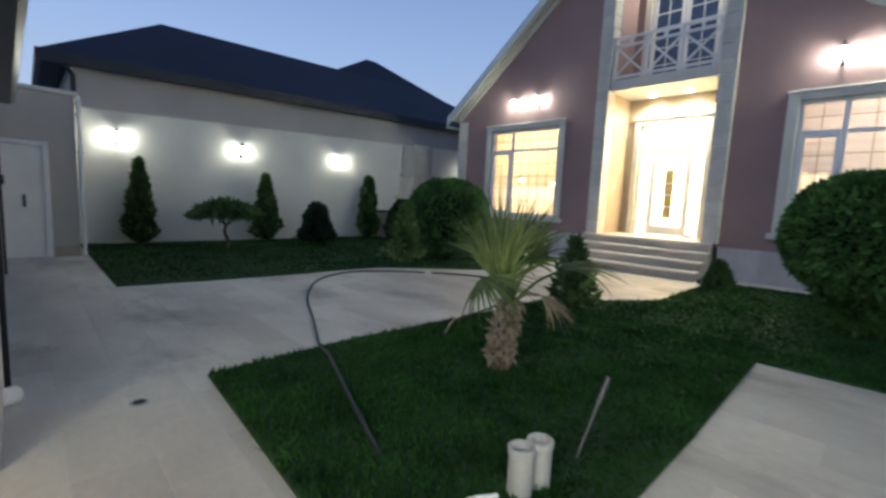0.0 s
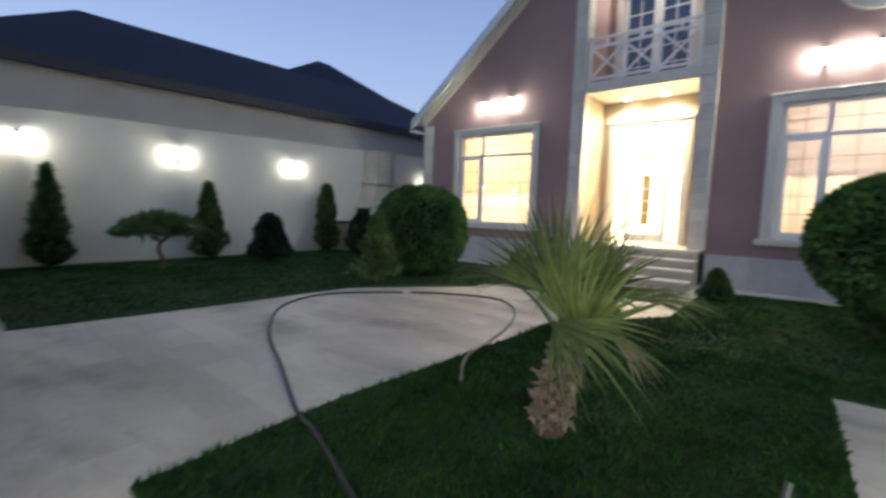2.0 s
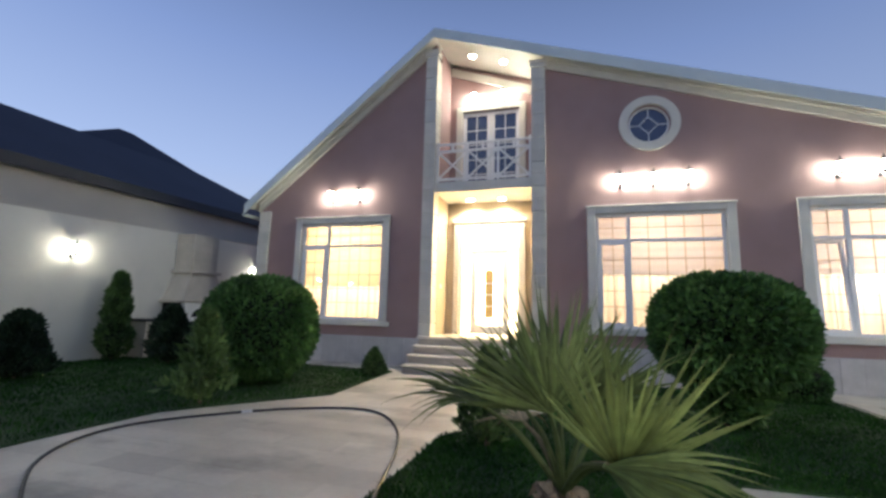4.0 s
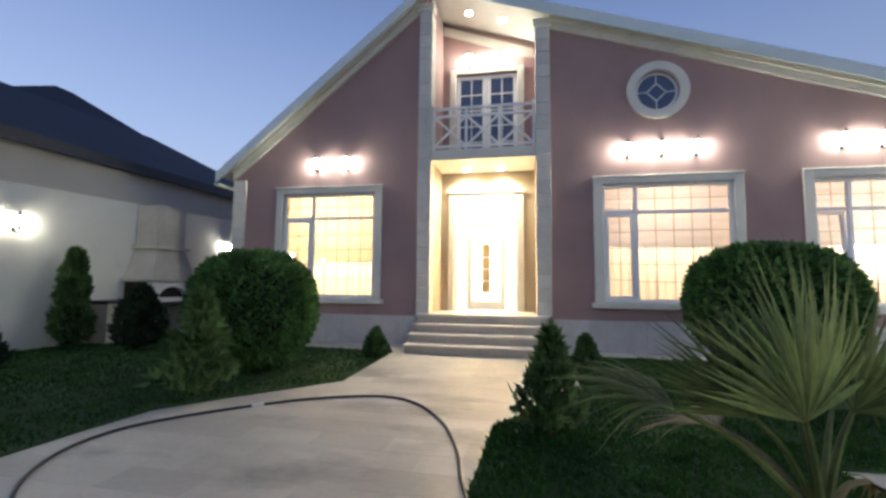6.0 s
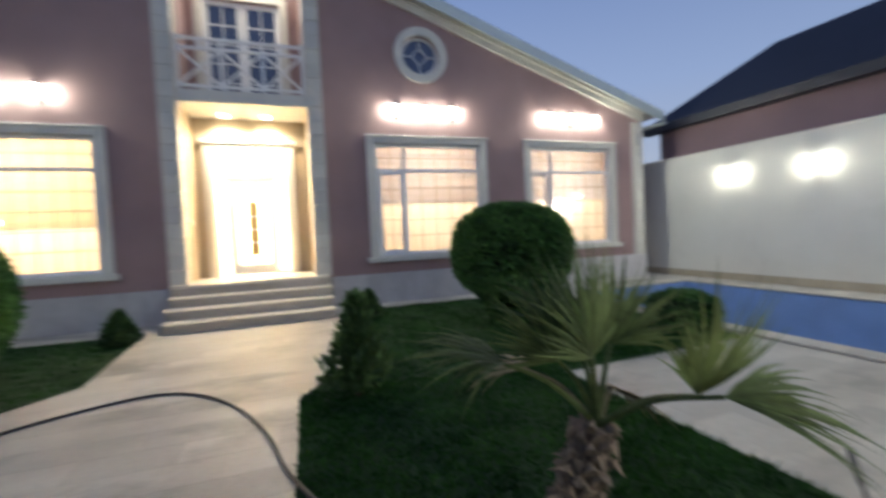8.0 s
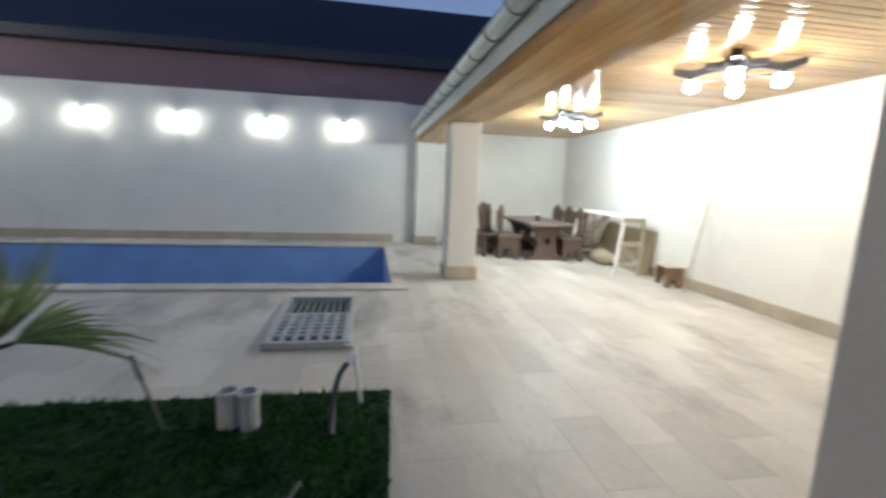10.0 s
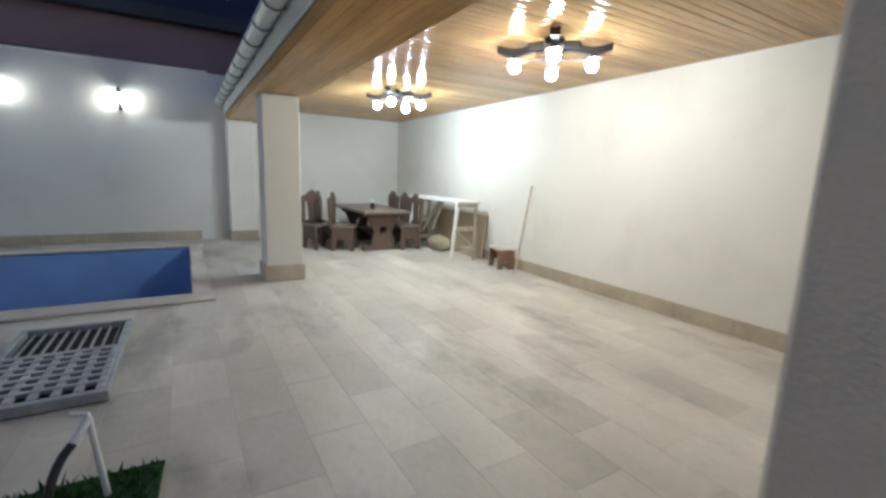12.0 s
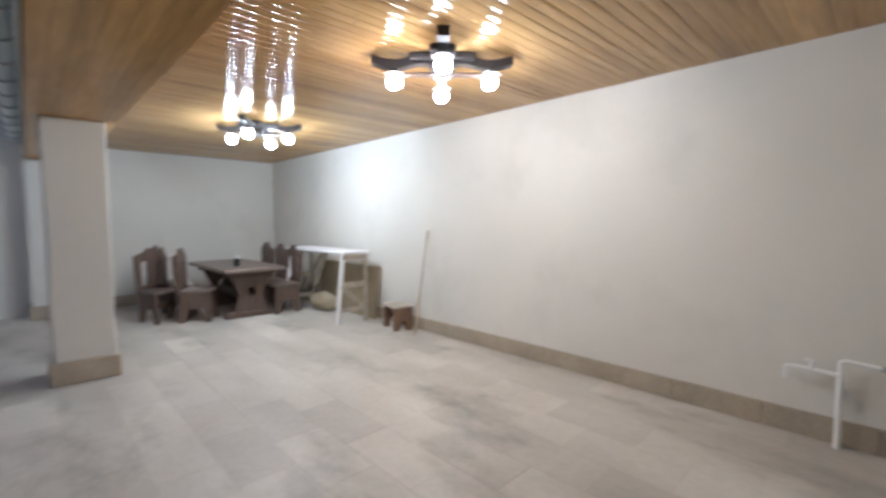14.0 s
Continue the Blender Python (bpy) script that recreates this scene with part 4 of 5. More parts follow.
ne = thing("neighbour_house", "mauve neighbour house with long dark roof behind the pool wall", "house", kind="structure")
part("wall", boxes((-14, -7.0, 0, 11.3, -6.75, 4.05), (11.1, -12, 0, 11.3, -7.0, 4.05)), MAUVEWALL, ne)
part("roof", hip(-15, -10.9, 11.7, -6.5, 4.25, (-13, -8.7, 6.1), (9.3, -8.7, 6.1)), ROOFDARK, ne)
part("eave", boxes((-15, -6.62, 4.05, 11.7, -6.48, 4.27), (-15, -6.75, 4.05, 11.7, -6.62, 4.10)), EAVEDARK, ne)
part("window_ledge", boxes((2.7, -6.75, 3.24, 3.75, -6.66, 3.30)), EAVEDARK, ne)


# ---- lamps ----
def sconce_mesh(shine):
    """A wall lantern: backplate, curled bracket, black base cup, lit opal body, black pointed cap; the wall is at y = 0, the room at +y."""
    s = thing("wall_lamp", "black wall lantern with a lit opal body", "wall lamp", "wall lamps")
    y = 0.15
    part("backplate", lathe(bmesh.new(), [(0.0, -0.24), (0.03, -0.23), (0.036, -0.19), (0.03, -0.15), (0.0, -0.14)], 10, (0, 0.012, 0)), BLACKMETAL, s)
    part("bracket", rod(smooth_line([(0, 0.01, -0.19), (0, 0.07, -0.25), (0, 0.14, -0.24), (0, y, -0.17)], 4), 0.011, 6), BLACKMETAL, s)
    part("base_cup", lathe(bmesh.new(), [(0.012, -0.19), (0.03, -0.175), (0.036, -0.145), (0.05, -0.125), (0.05, -0.118)], 14, (0, y, 0)), BLACKMETAL, s)
    part("opal_body", lathe(bmesh.new(), [(0.044, -0.117), (0.056, -0.08), (0.066, -0.02), (0.07, 0.028)], 16, (0, y, 0)), shine, s, smooth=True)
    part("cap", lathe(bmesh.new(), [(0.085, 0.03), (0.088, 0.04), (0.05, 0.075), (0.022, 0.10), (0.012, 0.125), (0.016, 0.14), (0.003, 0.165)], 14, (0, y, 0)), BLACKMETAL, s, smooth=True)
    return s


yard = [((x, EAST, 2.60), 0) for x in (1.89, 3.52, 5.3, 7.06, 8.83)] + [((x, WEST, 2.47), 180) for x in (1.92, 4.6, 7.58, 13.3)]
front = [((FX, y, 4.22), 90) for y in (8.33, 7.55, 1.36, 0.70, 0.04, -2.5, -3.16, -3.82)] + [((RX, y, 7.08), 90) for y in (4.84, 4.03)]
for spots, shine in ((yard, GLOBE), (front, GLOBEFRONT)):
    first = sconce_mesh(shine)
    for i, (p, turn) in enumerate(spots):
        s = first if i == 0 else copy_thing(first, pose(*p, 0, 0, turn))
        s.matrix_basis = pose(*p, 0, 0, turn)


# ---- plants ----
def leaf_cloud(name, points, ways, size, material, parent, rng, long=1.6, label=""):
    """Many small leaves, each a folded diamond that points roughly along its way."""
    n = len(points)
    w = ways + rng.normal(0, 0.55, (n, 3))
    w /= np.linalg.norm(w, axis=1)[:, None]
    s = np.cross(w, rng.normal(0, 1, (n, 3)))
    s /= np.linalg.norm(s, axis=1)[:, None]
    up = np.cross(w, s)
    k = size * rng.uniform(0.7, 1.3, n)[:, None]
    quad = np.stack([points - w * k * 0.2, points + s * k * 0.5 + w * k * 0.4 + up * k * 0.12, points + w * k * long, points - s * k * 0.5 + w * k * 0.4 + up * k * 0.12], 1)
    return raw(name, quad.reshape(-1, 3), np.arange(4 * n).reshape(n, 4), material, parent, label)


def ball_core(center, radii, seed, squash=0.0):
    bm = bmesh.new()
    bmesh.ops.create_icosphere(bm, subdivisions=4, radius=1.0)
    for v in bm.verts:
        q = 1 + 0.05 * noise.noise(v.co * 3 + Vector((seed, 0, 0)))
        v.co = Vector((center[0] + v.co.x * radii[0] * q, center[1] + v.co.y * radii[1] * q, center[2] + v.co.z * radii[2] * q))
    return bm


def clipped_ball(x, y, r, zc, rz, label, seed, n=9000, size=0.05, skirt=True, flat=2.4):
    """A clipped round shrub: dense shell of small leaves round a core painted near-black as inner shade, looser growth
    and stems below.
    """
    rng = np.random.default_rng(seed)
    b = thing("clipped_shrub", label, "shrub", place=(x, y, 0))
    d = rng.normal(0, 1, (n, 3))
    d /= (np.abs(d) ** flat).sum(1)[:, None] ** (1 / flat)
    lump = np.array([1 + 0.035 * noise.noise(Vector(q) * 3.1 + Vector((seed, 0, 0))) + 0.02 * noise.noise(Vector(q) * 9) for q in d])
    depth = 1 - 0.13 * rng.random(n) ** 2
    p = d * (lump * depth)[:, None] * np.array([r, r, rz]) + np.array([0, 0, zc])
    keep = p[:, 2] > 0.05
    leaf_cloud("foliage", p[keep], d[keep], size, LEAF, b, rng)
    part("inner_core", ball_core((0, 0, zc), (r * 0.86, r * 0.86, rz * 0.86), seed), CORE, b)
    if skirt:
        m = n // 3
        a, t = rng.uniform(0, 2 * np.pi, m), rng.random(m)
        rr = r * (0.35 + 0.5 * t) * np.sqrt(rng.random(m))
        q = np.stack([rr * np.cos(a), rr * np.sin(a), 0.08 + t * (zc - rz * 0.45)], 1)
        leaf_cloud("lower_foliage", q, np.stack([np.cos(a), np.sin(a), 0.3 + 0 * a], 1), size * 1.15, LEAF, b, rng)
        for k in range(7):
            a = k * 0.9 + seed
            part("stem", rod([(0.1 * math.cos(a), 0.1 * math.sin(a), -0.01), (0.16 * math.cos(a), 0.16 * math.sin(a), 0.25), (0.45 * r * math.cos(a), 0.45 * r * math.sin(a), zc - 0.1)], 0.03, 6, 0.012), BARK, b)
    return b


def conifer(x, y, r, h, material, label, seed, n=2600, size=0.06, power=0.8, low=0.06, loose=0.12, base=0.0):
    """A narrow conifer: sprays of scale leaves on a cone, denser below, over a core painted near-black as inner shade
    and a trunk.
    """
    rng = np.random.default_rng(seed)
    c = thing("conifer", label, "conifer", place=(x, y, base))
    t = rng.random(n) ** 0.8
    a = rng.uniform(0, 2 * np.pi, n)
    prof = np.minimum(1.0, (t / 0.14) ** 0.6) * (1 - t) ** power
    lump = np.array([1 + 0.75 * noise.noise(Vector((1.6 * math.cos(u), 1.6 * math.sin(u), v * h * 3.2 + seed))) for u, v in zip(a, t)])
    rr = r * prof * lump * (1 - loose * 2.2 * rng.random(n) ** 2) / max(0.55, float(prof.max()))
    p = np.stack([rr * np.cos(a), rr * np.sin(a), low + t * (h - low)], 1)
    leaf_cloud("foliage", p, np.stack([np.cos(a) * 0.55, np.sin(a) * 0.55, 0.9 + 0 * a], 1), size, material, c, rng, 2.0)
    body = [(r * 0.62 * min(1.0, (s / 0.14) ** 0.6) * (1 - s) ** power / max(0.55, float(prof.max())) + 0.005, low + s * (h - low)) for s in (0.02, 0.1, 0.25, 0.45, 0.65, 0.85, 0.97)]
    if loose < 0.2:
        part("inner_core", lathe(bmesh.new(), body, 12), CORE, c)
    part("trunk", rod([(0, 0, -0.02), (0, 0, h * 0.8)], 0.03, 6, 0.008), BARK, c)
    return c


clipped_ball(7.39, 7.55, 0.88, 0.95, 0.86, "large round clipped evergreen shrub on the lawn", 3, 12000, 0.05)
clipped_ball(7.30, 0.53, 0.85, 1.15, 0.70, "large dome-clipped evergreen shrub with loose lower leaves", 5, 13000, 0.05)
clipped_ball(5.80, -1.22, 0.42, 0.28, 0.26, "low round clipped shrub at the lawn corner", 8, 2600, 0.04, False)
clipped_ball(9.55, -1.15, 0.34, 0.30, 0.30, "small round clipped shrub near the house", 9, 1800, 0.04, False)
conifer(2.26, 12.3, 0.30, 1.92, CYPRESS, "slender dark green cypress by the boundary wall", 11, 2600)
conifer(5.1, 12.3, 0.36, 1.78, CYPRESS, "slender dark green cypress by the boundary wall", 12, 2600)
conifer(8.4, 12.3, 0.30, 1.95, CYPRESS, "slender green cypress beside the barbecue", 13, 2800, power=0.5)
conifer(6.02, 11.2, 0.43, 1.08, DARKLEAF, "dense dark egg-shaped conifer on the lawn", 14, 3000, power=0.55)
conifer(8.62, 10.9, 0.45, 1.22, DARKLEAF, "dense dark egg-shaped conifer near the barbecue", 15, 3000, power=0.6)
conifer(9.0, 6.14, 0.22, 0.52, CYPRESS, "small cone-shaped conifer beside the steps", 16, 1800, 0.035, power=0.7, low=0.02)
conifer(9.05, 2.45, 0.24, 0.50, CYPRESS, "small cone-shaped conifer beside the steps", 17, 1800, 0.035, power=0.7, low=0.02)
conifer(5.40, 3.2, 0.24, 0.9, THUJA, "young light green thuja at the path edge", 18, 1000, 0.06, power=0.75, loose=0.42)
conifer(5.8, 7.14, 0.33, 1.18, THUJA, "young loose light green thuja on the lawn", 19, 1150, 0.07, power=0.7, loose=0.42)

# small flat-crowned tree
tree = thing("small_tree", "small flat-crowned tree with a short bent trunk", "tree", place=(3.68, 11.0, 0))
rng = np.random.default_rng(21)
part("trunk", rod(smooth_line([(0, 0, -0.03), (0.03, 0, 0.2), (-0.03, 0.02, 0.4), (0, 0, 0.6)], 3), 0.05, 7, 0.03), BARK, tree)
for k in range(8):
    a = k * 0.8
    part("limb", rod([(0, 0, 0.55), (0.3 * math.cos(a), 0.3 * math.sin(a), 0.78), (0.62 * math.cos(a), 0.62 * math.sin(a), 0.9)], 0.018, 5, 0.006), BARK, tree)
n = 1900
a, q = rng.uniform(0, 2 * np.pi, n), np.sqrt(rng.random(n))
lump = np.array([0.85 + 0.5 * noise.noise(Vector((2 * math.cos(u), 2 * math.sin(u), 4.0))) for u in a])
rr = 0.80 * q * lump
zz = 1.14 - 0.30 * q ** 2 - 0.22 * rng.random(n) * (1 - 0.5 * q)
leaf_cloud("crown", np.stack([rr * np.cos(a), rr * np.sin(a), zz], 1), np.stack([np.cos(a) * q, np.sin(a) * q, 0.4 - 0.8 * q], 1), 0.07, THUJA, tree, rng, 2.2)


# fan palm, its crown leaning a little from the foot
LEAN = Vector((-0.07, -0.13, 0))


def fan(parent, base, hub, way, up, radius, spread, blades, material, seed, droop=0.15):
    """A palm frond: stalk from base to hub, and narrow pleated blades that fan out round the way."""
    rng = random.Random(seed)
    blades = round(blades * 1.4)
    base, hub, way, up = Vector(base) + LEAN, Vector(hub) + LEAN + Vector((0, 0, 0.05)), Vector(way).normalized(), Vector(up)
    up = (up - way * up.dot(way)).normalized()
    side = way.cross(up)
    f = part("stalk", rod(smooth_line([base, base.lerp(hub, 0.5) + Vector((0, 0, 0.05)), hub], 4), 0.016, 6, 0.009), material, parent)
    verts, faces = [], []
    for k in range(blades):
        a = radians(spread) * (k / (blades - 1) - 0.5) + rng.uniform(-0.03, 0.03)
        d = way * math.cos(a) + side * math.sin(a)
        r = radius * (1 - 0.22 * abs(2 * k / (blades - 1) - 1) ** 2) * rng.uniform(0.78, 1.15)
        w = radius * radians(spread) / blades * 0.52
        cross = up.cross(d).normalized()
        twist = rng.uniform(-0.5, 0.5)
        bend = rng.uniform(-0.10, 0.10)
        limp = rng.uniform(0.4, 1.9)
        mids = []
        for s, ww in ((0.0, 0.12), (0.25, 0.62), (0.48, 0.86), (0.66, 0.46), (0.85, 0.2), (1.0, 0.03)):
            sag = Vector((0, 0, -droop * radius * s ** 2.5 * limp)) + cross * (bend * radius * s * s)
            c = hub + d * r * s + sag + up * (0.05 * radius * math.sin(3 * s))
            e = (cross + up * twist).normalized() * w * ww
            ridge = up * w * 0.35 * ww
            mids.append((c - e, c + ridge, c + e))
        n0 = len(verts)
        for trio in mids:
            verts += trio
        for i in range(len(mids) - 1):
            p = n0 + 3 * i
            faces += [(p, p + 1, p + 4, p + 3), (p + 1, p + 2, p + 5, p + 4)]
    raw("leaf", verts, faces, material, f)
    return f


palm = thing("fan_palm", "young fan palm with pale husked trunk and spread fronds", "palm", place=(3.12, 2.56, 0))
part("trunk", rod([(0, 0, -0.03), LEAN * 0.3 + Vector((0, 0, 0.2)), LEAN + Vector((0, 0, 0.56))], 0.105, 12, 0.072), BARK, palm)
rng = random.Random(4)
for k in range(70):
    a, z = k * 2.4, 0.04 + 0.5 * k / 70
    r = 0.098 - 0.03 * z / 0.56
    o = Vector((math.cos(a), math.sin(a), 0))
    t = Vector((-math.sin(a), math.cos(a), 0))
    tip = rng.uniform(0.04, 0.10)
    w = rng.uniform(0.03, 0.05)
    bm = bmesh.new()
    c = [bm.verts.new(p) for p in (o * r * 0.9 - t * w + Vector((0, 0, z)), o * r * 0.9 + t * w + Vector((0, 0, z)), o * (r + tip * 0.55) + t * w * 0.6 + Vector((0, 0, z + 0.06)), o * (r + tip * 0.55) - t * w * 0.6 + Vector((0, 0, z + 0.06)),
                                   o * (r + tip * rng.uniform(0.5, 1.1)) + Vector((0, 0, z + rng.uniform(-0.02, 0.09))), o * (r - 0.02) + Vector((0, 0, z + 0.08)))]
    for q in ((0, 1, 2, 3), (3, 2, 4), (0, 3, 5), (1, 5, 2), (2, 5, 4), (3, 4, 5)):
        bm.faces.new([c[i] for i in q])
    for q in bm.verts:
        q.co += LEAN * (z / 0.56)
    part("husk", bm, HUSK, palm)
C = (0, 0, 0.56)
fan(palm, C, (-0.03, 0.05, 0.84), (-0.10, 0.18, 1.0), (-1, -0.45, 0.1), 0.60, 125, 34, PALMLEAF, 1, 0.04)
fan(palm, C, (0.06, -0.14, 0.86), (-0.12, -0.50, 0.85), (-1, 0.3, 0.3), 0.46, 110, 26, PALMLEAF, 2, 0.08)
fan(palm, C, (0.10, 0.02, 0.88), (0.45, 0.05, 0.9), (-0.9, 0.1, 0.5), 0.52, 120, 26, PALMLEAF, 11, 0.06)
fan(palm, C, (0.34, -0.24, 0.80), (0.80, -0.55, 0.16), (-0.2, 0.1, 1.0), 0.54, 125, 28, PALMLEAF, 3, 0.20)
fan(palm, C, (-0.52, -0.14, 0.80), (-0.42, -0.84, -0.10), (-0.5, 0.1, 1.0), 0.52, 80, 20, PALMLEAF, 4, 0.18)
fan(palm, C, (0.14, 0.40, 0.82), (0.30, 0.88, 0.34), (-0.3, -0.2, 1.0), 0.50, 105, 24, PALMLEAF, 5, 0.16)
fan(palm, C, (-0.36, -0.20, 0.74), (-0.25, -0.10, 0.95), (-0.95, 0.0, -0.1), 0.55, 105, 28, PALMLEAF, 12, 0.05)
fan(palm, C, (0.06, 0.16, 0.82), (0.10, 0.48, 0.86), (-0.9, 0.1, 0.3), 0.47, 105, 26, PALMLEAF, 13, 0.06)
fan(palm, C, (0.28, 0.20, 0.72), (0.75, 0.35, 0.02), (-0.2, 0, 1.0), 0.36, 110, 20, PALMDRY, 8, 0.2)
fan(palm, C, (0.10, -0.20, 0.62), (0.25, -0.75, -0.55), (0.1, -0.6, 0.7), 0.36, 100, 16, PALMDRY, 9, 0.1)

# ---- lawns ----
LAWN_E = [(1.14, 1.13), (3.2, 1.13), (5.14, 1.17), (5.22, -1.55), (9.9, -1.6), (9.95, 2.72), (7.08, 2.72), (6.05, 3.42), (5.52, 3.72), (4.4, 3.76), (2.5, 3.85), (1.28, 3.77)]
LAWN_W = [(1.22, 7.55), (2.3, 7.4), (3.6, 7.3), (4.6, 7.28), (5.28, 7.22), (5.93, 6.77), (7.05, 5.9), (9.7, 6.04), (9.85, 10.6), (13.8, 10.6), (13.8, 12.74), (1.22, 12.74)]
rng = np.random.default_rng(31)
for nm, poly, dens, near in (("lawn", LAWN_E, 1300, 5.6), ("lawn", LAWN_W, 750, -1)):
    bm = panel(poly, [], -0.02, "z", 0.04)
    solid(nm, bm, SOIL, "dark earth bed under the lawn grass", "lawn bed")
    xs, ys = [q[0] for q in poly], [q[1] for q in poly]
    area = (max(xs) - min(xs)) * (max(ys) - min(ys))
    n = int(area * dens * 2.2)
    x, y = rng.uniform(min(xs), max(xs), n), rng.uniform(min(ys), max(ys), n)
    keep = inside(poly, x, y) & ((x < near) | (rng.random(n) < 0.5))
    x, y = x[keep], y[keep]
    n = len(x)
    a, h = rng.uniform(0, 2 * np.pi, n), rng.uniform(0.018, 0.05, n) * (1 + 0.3 * np.sin(2.1 * x + 1.7 * np.sin(2.6 * y)) * np.sin(3.3 * y + x))
    w = rng.uniform(0.006, 0.012, n)
    lean = rng.normal(0, 0.022, (n, 2))
    v = np.zeros((n, 3, 3))
    v[:, 0] = np.stack([x - w * np.cos(a), y - w * np.sin(a), 0.018 + 0 * x], 1)
    v[:, 1] = np.stack([x + w * np.cos(a), y + w * np.sin(a), 0.018 + 0 * x], 1)
    v[:, 2] = np.stack([x + lean[:, 0], y + lean[:, 1], 0.018 + h], 1)
    g = raw("grass", v.reshape(-1, 3), np.arange(3 * n).reshape(n, 3), GRASS)
    tagged(g, "thick dark green mown lawn grass", "grass", kind="stuff")

# ---- garden things ----
hose = thing("garden_hose", "black rubber garden hose lying in a loop on paving and lawn", "hose")
H = [(1.6, 2.1), (1.76, 2.56), (1.93, 3.04), (2.09, 3.5), (2.23, 3.9), (2.6, 4.74), (2.88, 5.42), (3.2, 6.0), (3.62, 6.58), (4.1, 6.92), (4.6, 7.0), (5.06, 6.8), (5.67, 6.27), (6.08, 5.77), (6.34, 5.1), (6.13, 4.62), (5.57, 4.22), (4.9, 3.96), (4.3, 3.82), (3.7, 3.62), (3.2, 3.3)]
pts = smooth_line([(x, y, 0.075 if inside(LAWN_E, np.array([x]), np.array([y]))[0] else 0.014) for x, y in H], 8)
part("tube", tube(bmesh.new(), pts, 0.014, 7), HOSE, hose, smooth=True)
part("coupling", rod([(5.62, 6.31, 0.016), (5.71, 6.225, 0.016)], 0.022, 8), WHITE, hose, "white plastic coupling")

for x, y, h in ((2.09, 1.49, 0.245), (1.97, 1.51, 0.245)):
    p = thing("pipe_stub", "short open white plastic pipe standing in the lawn", "pipe", "pipe stubs", place=(x, y, 0))
    bm = bmesh.new()
    lathe(bm, [(0.058, -0.02), (0.058, h), (0.052, h), (0.052, h - 0.1)], 20)
    part("tube", bm, PIPEWHITE, p, smooth=False)
    part("collar", lathe(bmesh.new(), [(0.059, h - 0.04), (0.064, h - 0.03), (0.064, h - 0.002), (0.0585, h + 0.002), (0.0505, h + 0.002), (0.049, h - 0.09)], 20), PIPEWHITE, p)


def stake(x, y, lean_to, h, material, label):
    s = thing("garden_stake", label, "stake", place=(x, y, 0))
    part("rod", rod([(0, 0, 0), (lean_to[0], lean_to[1], h)], 0.009, 8), material, s)
    part("head", rod([(lean_to[0] * 0.72, lean_to[1] * 0.72, h * 0.72), (lean_to[0] * 1.05, lean_to[1] * 1.05, h * 1.05)], 0.015, 8), material, s)


stake(2.43, 1.48, (0.17, -0.06), 0.42, SHUTTER, "thin metal sprinkler stake leaning in the lawn")
tap = thing("garden_tap", "white standpipe tap with black hose at the lawn corner", "tap", place=(1.36, 1.30, 0.13))
part("standpipe", rod([(-0.02, -0.01, -0.13), (0.02, -0.02, 0.25)], 0.013, 8), WHITE, tap)
part("tap_body", rod([(0.018, -0.022, 0.262), (0.035, 0.0, 0.235), (0.055, 0.03, 0.205)], 0.017, 8), WHITE, tap)
part("lever", rod([(0.015, -0.02, 0.26), (0.02, -0.025, 0.275), (0.085, -0.06, 0.272)], 0.008, 6), WHITE, tap)
part("collar", rod([(0.05, 0.024, 0.212), (0.066, 0.042, 0.19)], 0.021, 10), WHITE, tap)
part("hose_end", rod(smooth_line([(0.064, 0.04, 0.192), (0.10, 0.075, 0.15), (0.125, 0.12, 0.09), (0.14, 0.17, 0.0), (0.14, 0.26, -0.07), (0.13, 0.4, -0.08)], 5), 0.017, 8), HOSE, tap, "black hose end")
drain = thing("floor_drain", "small round drain hole in the paving", "drain", place=(0.84, 3.6, 0))
part("rim", lathe(bmesh.new(), [(0.055, 0.0), (0.055, 0.004), (0.04, 0.004)], 18), STEEL, drain)
# flat disc, no opening: the hole's shade is its near-black colour
part("hole", lathe(bmesh.new(), [(0.036, 0.004), (0.036, 0.0055)], 16), DARKHOLE, drain)

grate = thing("metal_grate", "grey metal lattice grate lying beside the pool", "grate", place=(1.82, -0.42, 0.0))
gx, gy = 0.37, 0.74
part("frame", boxes((-gx, -gy, 0.005, gx, -gy + 0.05, 0.075), (-gx, gy - 0.05, 0.005, gx, gy, 0.075), (-gx, -gy + 0.05, 0.005, -gx + 0.05, gy - 0.05, 0.075), (gx - 0.05, -gy + 0.05, 0.005, gx, gy - 0.05, 0.075), bevel=0.006), STEEL, grate)
# added near-black sheet: the shade under the bars is painted on it
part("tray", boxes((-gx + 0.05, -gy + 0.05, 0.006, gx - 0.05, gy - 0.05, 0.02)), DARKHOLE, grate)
for k in range(9):
    x = -gx + 0.05 + (2 * gx - 0.1) * (k + 0.5) / 9
    part("long_bar", boxes((x - 0.008, -gy + 0.05, 0.022, x + 0.008, -0.08, 0.042), bevel=0.003), STEEL, grate)
part("cross_panel", boxes((-gx + 0.05, -0.08, 0.03, gx - 0.05, -0.02, 0.08), bevel=0.004), STEEL, grate)
for k in range(6):
    y = 0.06 + 0.62 * k / 6
    part("lattice_bar", boxes((-gx + 0.03, y - 0.02, 0.055, gx - 0.03, y + 0.02, 0.083), bevel=0.004), STEEL, grate)
for k in range(7):
    x = -gx + 0.05 + (2 * gx - 0.1) * k / 6
    part("lattice_rib", boxes((x - 0.022, -0.02, 0.05, x + 0.022, gy - 0.05, 0.078), bevel=0.003), STEEL, grate)

# barbecue against the west wall
bq = thing("barbecue", "stone garden barbecue with tapered chimney hood", "barbecue")


